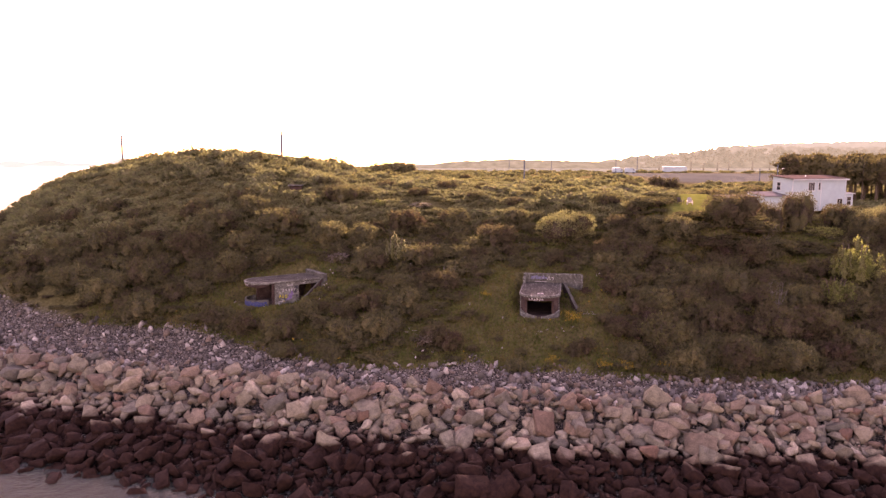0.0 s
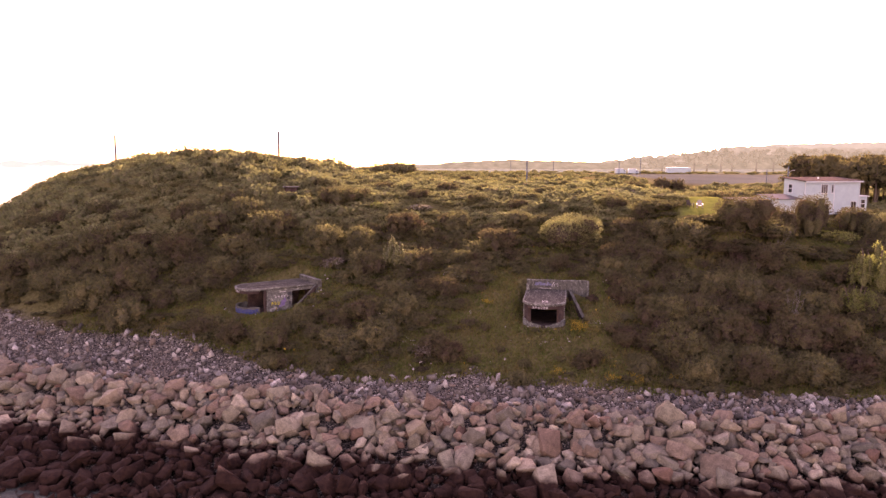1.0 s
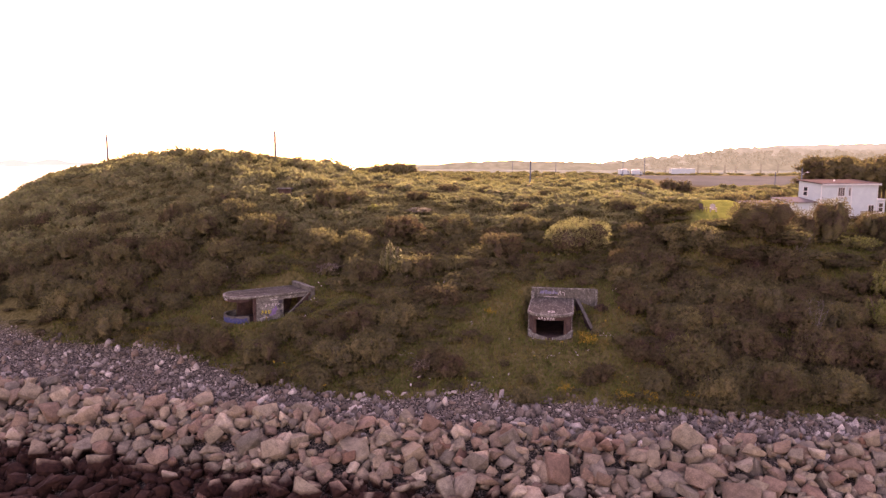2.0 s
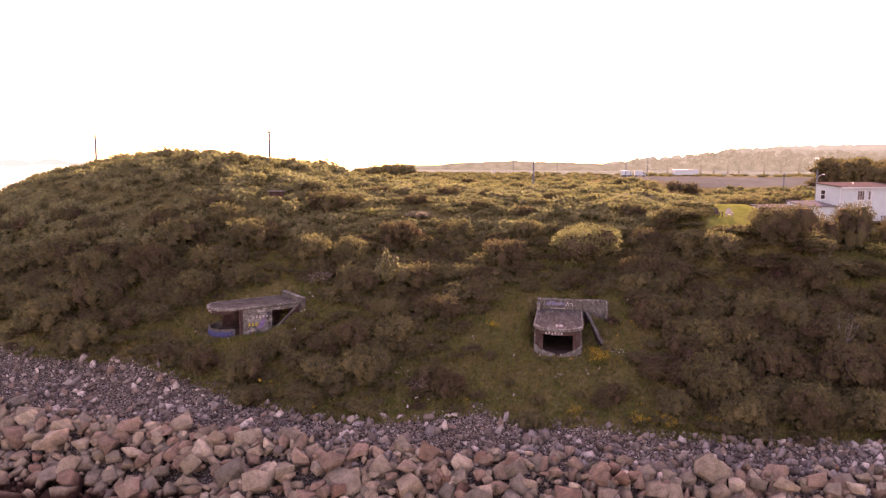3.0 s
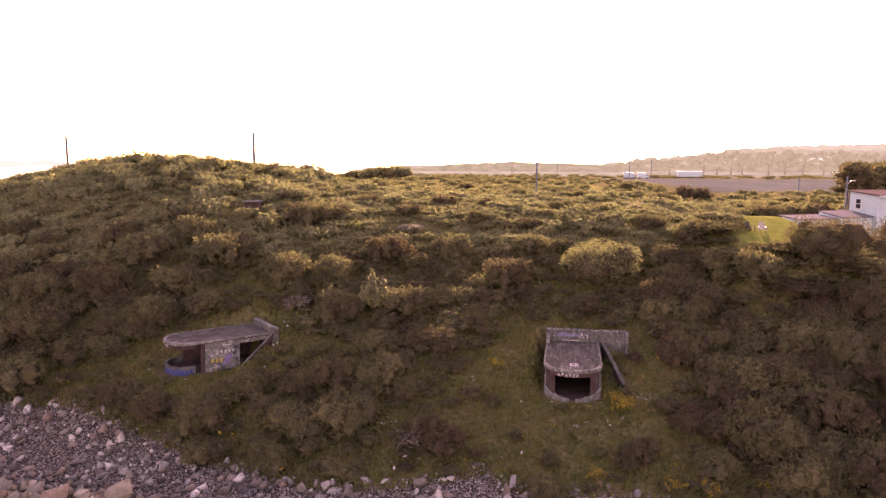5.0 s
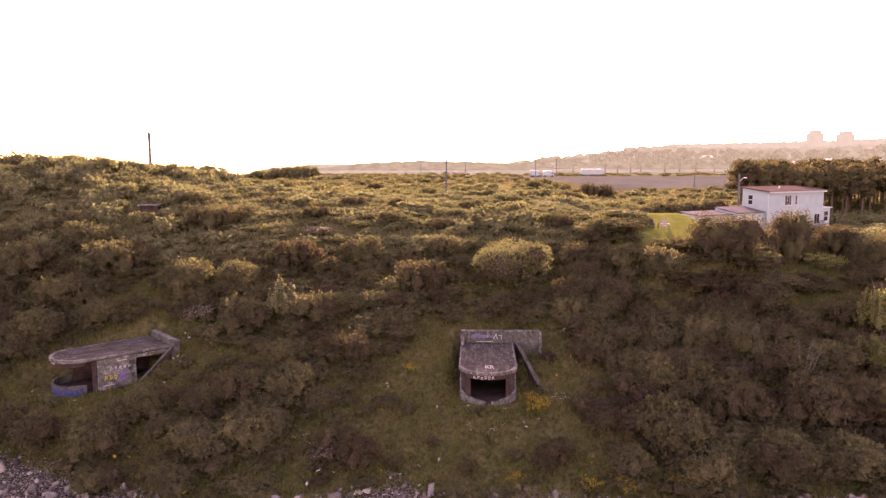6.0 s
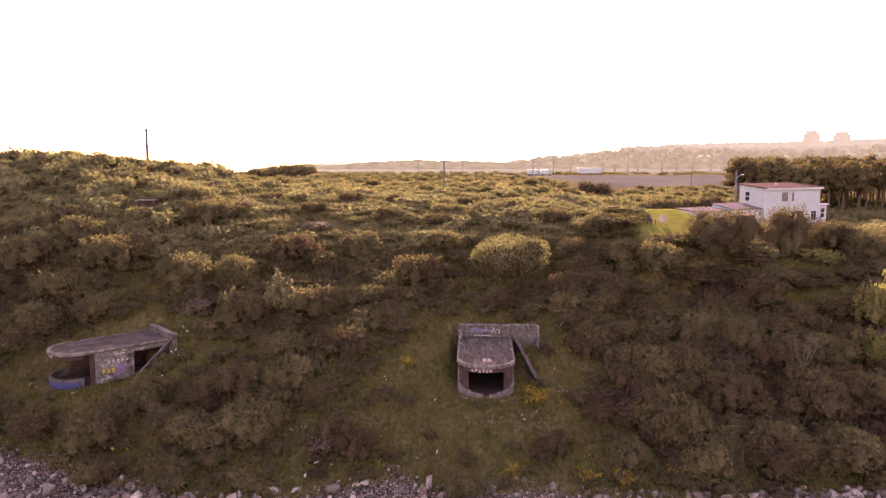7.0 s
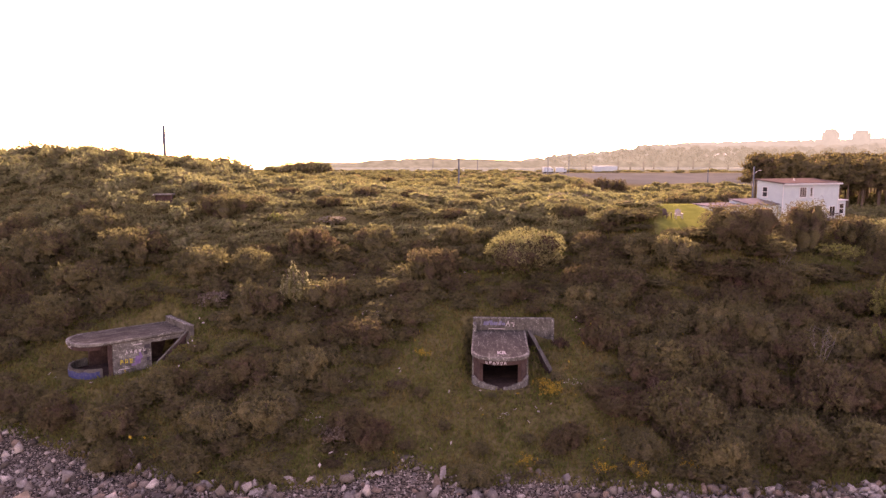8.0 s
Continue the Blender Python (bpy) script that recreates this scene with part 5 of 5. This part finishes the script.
def window(parent, m, w, h, panes=2, sash=True):
    """A window set on a wall face: frame, sill and panes; m puts it on the face, looking along -y."""
    win = part("window", boxed(-w / 2 - 0.08, w / 2 + 0.08, -0.05, 0.0, -0.08, h + 0.08), TRIM, parent)
    win.matrix_local = m
    pw = w / panes
    for k in range(panes):
        for lo, hi in (((0, h * 0.48), (h * 0.52, h)) if sash else ((0, h),)):
            part("pane", boxed(-w / 2 + k * pw + 0.03, -w / 2 + (k + 1) * pw - 0.03, -0.062, -0.052, lo + 0.02, hi - 0.02), GLASS, win)
    part("sill", boxed(-w / 2 - 0.12, w / 2 + 0.12, -0.12, -0.05, -0.14, -0.08), TRIM, win)
    return win


HX, HY, HZ = 57.6, 116.6, 18.35
house = thing("house", pose(HX, HY, HZ, 0, 0, 19.4), "two-storey white sided house with brown shed roof and low wings", "house")
fw, dp = 11.6, 4.3


def siding(name, x0, x1, y0, y1, z0, z1a, z1b, parent):
    """A wall block with lapped boards; the top slopes from z1a at the front to z1b at the back."""
    bm = boxed(x0, x1, y0, y1, z0, z1a)
    for q in bm.verts:
        if q.co.z > z0 + 0.1 and q.co.y > (y0 + y1) / 2:
            q.co.z = z1b
    w = part(name, bm, SIDING, parent)
    zz = z0 + 0.2
    while zz < z1a - 0.1:
        part("siding_board", boxed(x0 - 0.012, x1 + 0.012, y0 - 0.012, y1 + 0.012, zz, zz + 0.03), SIDING, w)
        zz += 0.24
    return w


def sloped_roof(name, x0, x1, y0, y1, za, zb, thick, material, parent, label=""):
    bm = boxed(x0, x1, y0, y1, 0, thick)
    for q in bm.verts:
        q.co.z += za + (zb - za) * (q.co.y - y0) / (y1 - y0)
    return part(name, bm, material, parent, label)


siding("wall", 0, fw, 0, dp, 0, 5.3, 5.75, house)
sloped_roof("roof", -0.25, fw + 0.3, -0.35, dp + 0.3, 5.3, 5.79, 0.16, ROOFING, house, "low brown shed roof")
sloped_roof("fascia", -0.27, fw + 0.32, -0.39, -0.352, 5.16, 5.16, 0.22, TRIM, house)
part("chimney_pipe", tube(bmesh.new(), [(4.9, 2.2, 5.4), (4.9, 2.2, 6.0)], [0.12, 0.12], 8), STEEL, house)
part("corner_trim", boxed(6.08, 6.22, -0.05, -0.014, 0.0, 5.15), TRIM, house)
for cx in (0.0, fw):
    part("corner_trim", boxed(cx - 0.07, cx + 0.07, -0.04, -0.014, 0.0, 5.15), TRIM, house)
window(house, pose(4.0, -0.014, 3.45), 1.3, 1.35, 3, False)
window(house, pose(5.7, -0.014, 3.5), 0.4, 1.25, 1, False)
window(house, pose(10.4, -0.014, 0.6), 1.15, 1.4, 2, False)
window(house, pose(-0.014, 2.9, 3.5, 0, 0, -90), 0.75, 1.3, 1)
# right wing, front porch, left wing and gabled lean-to
siding("right_wing", fw + 0.02, fw + 2.05, 0.2, 3.6, 0, 2.75, 2.85, house)
sloped_roof("wing_roof", fw + 0.03, fw + 2.3, -0.05, 3.8, 2.77, 2.9, 0.14, TRIM, house)
window(house, pose(fw + 1.1, 0.186, 0.9), 0.9, 1.4, 1)
deck = part("deck", boxed(6.4, 9.9, -1.7, -0.06, 0.15, 0.3), DARKWOOD, house, "dark wooden deck with railing")
for k in range(12):
    part("baluster", boxed(6.45 + k * 0.305, 6.51 + k * 0.305, -1.66, -1.6, 0.3, 1.1), DARKWOOD, deck)
part("handrail", boxed(6.4, 9.9, -1.7, -1.56, 1.1, 1.18), DARKWOOD, deck)
siding("left_wing", -11.8, -5.62, 1.2, 4.2, 0, 2.3, 2.5, house)
sloped_roof("wing_roof", -12.1, -5.6, 0.9, 4.5, 2.33, 2.62, 0.12, ROOF_GREY, house, "pale grey low roof")
window(house, pose(-10.6, 1.186, 1.0), 0.9, 0.8, 1)
siding("front_wing", -5.6, -0.02, 0.6, 4.1, 0, 2.5, 3.0, house)
sloped_roof("lean_to_roof", -5.58, -0.03, 0.3, 4.28, 2.5, 3.1, 0.12, ROOF_GREY, house, "grey lean-to roof")

car = thing("car", pose(43.8, 113.2, float(height(43.8, 113.2)), 0, 0, 75), "white hatchback parked beside the low wing", "car")
bm = prism([(-2.0, 0.35), (-2.0, 0.8), (-1.0, 0.95), (-0.3, 1.42), (1.2, 1.45), (1.95, 0.95), (2.0, 0.4)], -0.82, 0.82, 0.05)
bmesh.ops.transform(bm, matrix=Matrix.Rotation(radians(90), 4, 'X'), verts=bm.verts[:])
part("body", bm, CARPAINT, car)
for sx in (-0.83, 0.83):
    bm = prism([(-0.85, 0.97), (-0.25, 1.36), (1.1, 1.38), (1.6, 0.97)], sx - 0.01, sx + 0.01)
    bmesh.ops.transform(bm, matrix=Matrix.Rotation(radians(90), 4, 'X'), verts=bm.verts[:])
    part("side_window", bm, GLASS, car)
for wx in (-1.25, 1.25):
    for wy in (-0.74, 0.74):
        part("wheel", tube(bmesh.new(), [(wx, wy - 0.1, 0.32), (wx, wy + 0.1, 0.32)], [0.32, 0.32], 14), RUBBER, car)


def lawn_chair(x, y, turn, material, label):
    ob = thing("lawn_chair", pose(x, y, float(height(x, y)), 0, 0, turn), label, "chair", "lawn chairs")
    bm = bmesh.new()
    for k in range(5):
        box(bm, -0.3 + k * 0.125, -0.2 + k * 0.125, -0.3, 0.25, 0.33, 0.36)
    part("seat", bm, material, ob)
    bm = bmesh.new()
    for k in range(5):
        box(bm, -0.3 + k * 0.125, -0.2 + k * 0.125, 0.25, 0.29, 0.3, 1.0 + 0.06 * (2 - abs(k - 2)))
    bmesh.ops.rotate(bm, verts=bm.verts[:], cent=(0, 0.25, 0.3), matrix=Matrix.Rotation(radians(-18), 3, 'X'))
    part("backrest", bm, material, ob)
    for sx in (-0.36, 0.34):
        part("armrest", boxed(sx - 0.06, sx + 0.08, -0.35, 0.35, 0.55, 0.58), material, ob)
        part("leg", boxed(sx - 0.02, sx + 0.04, -0.33, -0.26, 0, 0.55), material, ob)
        part("leg", boxed(sx - 0.02, sx + 0.04, 0.2, 0.27, 0, 0.55), material, ob)
    return ob


lawn_chair(33.5, 99.6, 20, DARKWOOD, "dark wooden garden chair on the lawn")
lawn_chair(34.7, 99.3, -10, PINK_PLASTIC, "pale plastic garden chair on the lawn")

# ---- poles ----


def pole(x, y, top, label, arm=True, r=0.2):
    z = float(height(x, y)) - 0.5
    ob = thing("utility_pole", pose(x, y, z), label, "pole", "utility poles")
    part("shaft", tube(bmesh.new(), [(0, 0, 0), (0.02, 0, (top - z) * 0.5), (0.0, 0, top - z)], [r * 1.1, r, r * 0.9], 8), POLEWOOD, ob)
    if arm:
        part("insulator", tube(bmesh.new(), [(0, 0, top - z), (0, 0, top - z + 0.18)], [0.05, 0.04], 6), STEEL, ob)
    return ob


pole(-40.2, 177.0, 33.9, "bare weathered wooden pole on the hill", r=0.3)
pole(-77.2, 171.0, 32.6, "bare weathered wooden pole on the hill", r=0.24)
pole(17.0, 149.0, 29.1, "bare weathered wooden pole in the scrub", r=0.14)
for x, y, h in ((73, 300, 8.0), (88, 322, 8.0), (61, 400, 7.5), (40, 430, 7.0), (92, 206, 3.2)):
    pole(x, y, 21.5 + h, "distant wooden utility pole", False, 0.15)

lamp = thing("street_lamp", pose(62.7, 133.0, float(height(62.7, 133.0)) - 0.3), "wooden pole with a street lamp beside the house", "street lamp")
lz = 26.0 - lamp.location.z
part("shaft", tube(bmesh.new(), [(0, 0, 0), (0, 0, lz)], [0.14, 0.11], 8), POLEWOOD, lamp)
part("arm", tube(bmesh.new(), [(0, 0, lz - 1.3), (0.45, -0.1, lz - 0.8), (0.8, -0.2, lz - 0.65)], [0.03, 0.03, 0.03], 6), STEEL, lamp)
part("lamp_head", boxed(0.7, 1.15, -0.3, -0.12, lz - 0.74, lz - 0.62, bevel=0.04), STEEL, lamp)

# far buildings on the plain
hut = thing("trailer", pose(118, 362, float(height(118, 362)), 0, 0, 5), "long white trailer far across the plain", "trailer")
part("body", boxed(-6, 6, -1.4, 1.4, 0.5, 3.2, bevel=0.08), SIDING, hut)
part("base", boxed(-5.6, 5.6, -1.1, 1.1, 0, 0.5), DARKWOOD, hut)


def van(x, y, turn, label):
    """A parked box van: tall body, sloping cab, glass and wheels."""
    ob = thing("van", pose(x, y, float(height(x, y)), 0, 0, turn), label, "van", "parked vans")
    part("body", boxed(-2.4, 1.2, -1.0, 1.0, 0.5, 2.7, bevel=0.08), SIDING, ob)
    bm = prism([(1.21, 0.5), (2.5, 0.5), (2.5, 1.2), (1.9, 2.1), (1.21, 2.1)], -0.95, 0.95, 0.04)
    bmesh.ops.transform(bm, matrix=Matrix.Rotation(radians(90), 4, 'X'), verts=bm.verts[:])
    part("cab", bm, SIDING, ob)
    part("side_window", boxed(1.35, 1.9, -0.97, -0.955, 1.35, 1.9), GLASS, ob)
    for wx in (-1.6, 1.7):
        for wy in (-0.88, 0.88):
            part("wheel", tube(bmesh.new(), [(wx, wy - 0.12, 0.38), (wx, wy + 0.12, 0.38)], [0.38, 0.38], 12), RUBBER, ob)
    return ob


van(82.0, 334.0, 12, "pale box van parked far across the plain")
van(88.5, 336.0, -8, "pale box van parked far across the plain")

# ---- conifer grove ----


def conifer(rng, h):
    """A wind-clipped pine: bare trunk, limbs and a flat-topped crown of needle clumps."""
    ob = thing("pine_tree", pose(0, 0, 0), "tall pine with bare trunk and dense top", "tree", "pine grove")
    lean = rng.uniform(-0.3, 0.3)
    bm = tube(bmesh.new(), [(0, 0, -0.4), (lean * 0.5, 0, h * 0.5), (lean, 0.1, h * 0.93)], [0.2, 0.14, 0.05], 7)
    lobes = []
    for k in range(10):
        a, zz = rng.uniform(0, 6.28), h * rng.uniform(0.45, 0.92)
        q = rng.uniform(0.6, 1.5)
        tube(bm, [(lean * zz / h, 0, zz - 0.6), (math.cos(a) * q + lean, math.sin(a) * q, zz)], [0.06, 0.02], 5)
        lobes.append(((math.cos(a) * q + lean, math.sin(a) * q, zz), (rng.uniform(1.2, 1.9), rng.uniform(1.2, 1.9), rng.uniform(0.7, 1.2))))
    part("trunk", bm, BARK, ob)
    v, f, m = cluster(rng, 1000, 0.28, lobes, False, 0.6, heart=(6, 3))
    np_mesh("crown", v, f, [LEAF_DARK, CORE], m, ob)
    return ob


trng = np.random.default_rng(31)
pines = [conifer(trng, 9.2) for _ in range(5)]
spots = []
while len(spots) < 120:
    x, y = trng.uniform(60, 145), trng.uniform(129, 166)
    if 0.57 * (y - 25.6) + 1.5 < x < 0.86 * (y - 25.6) + 8 and not (x < 69 and y < 142) and all((x - a) ** 2 + (y - b) ** 2 > 5 for a, b in spots):
        spots.append((x, y))
for i, (x, y) in enumerate(spots):
    ob = pines[i] if i < 5 else copy_thing(pines[i % 5], pose(0, 0, 0))
    k = trng.uniform(0.9, 1.06)
    ob.matrix_world = Matrix.Translation((x, y, float(height(x, y)))) @ Matrix.Rotation(trng.uniform(0, 6.28), 4, 'Z') @ Matrix.Diagonal((k, k, k, 1))
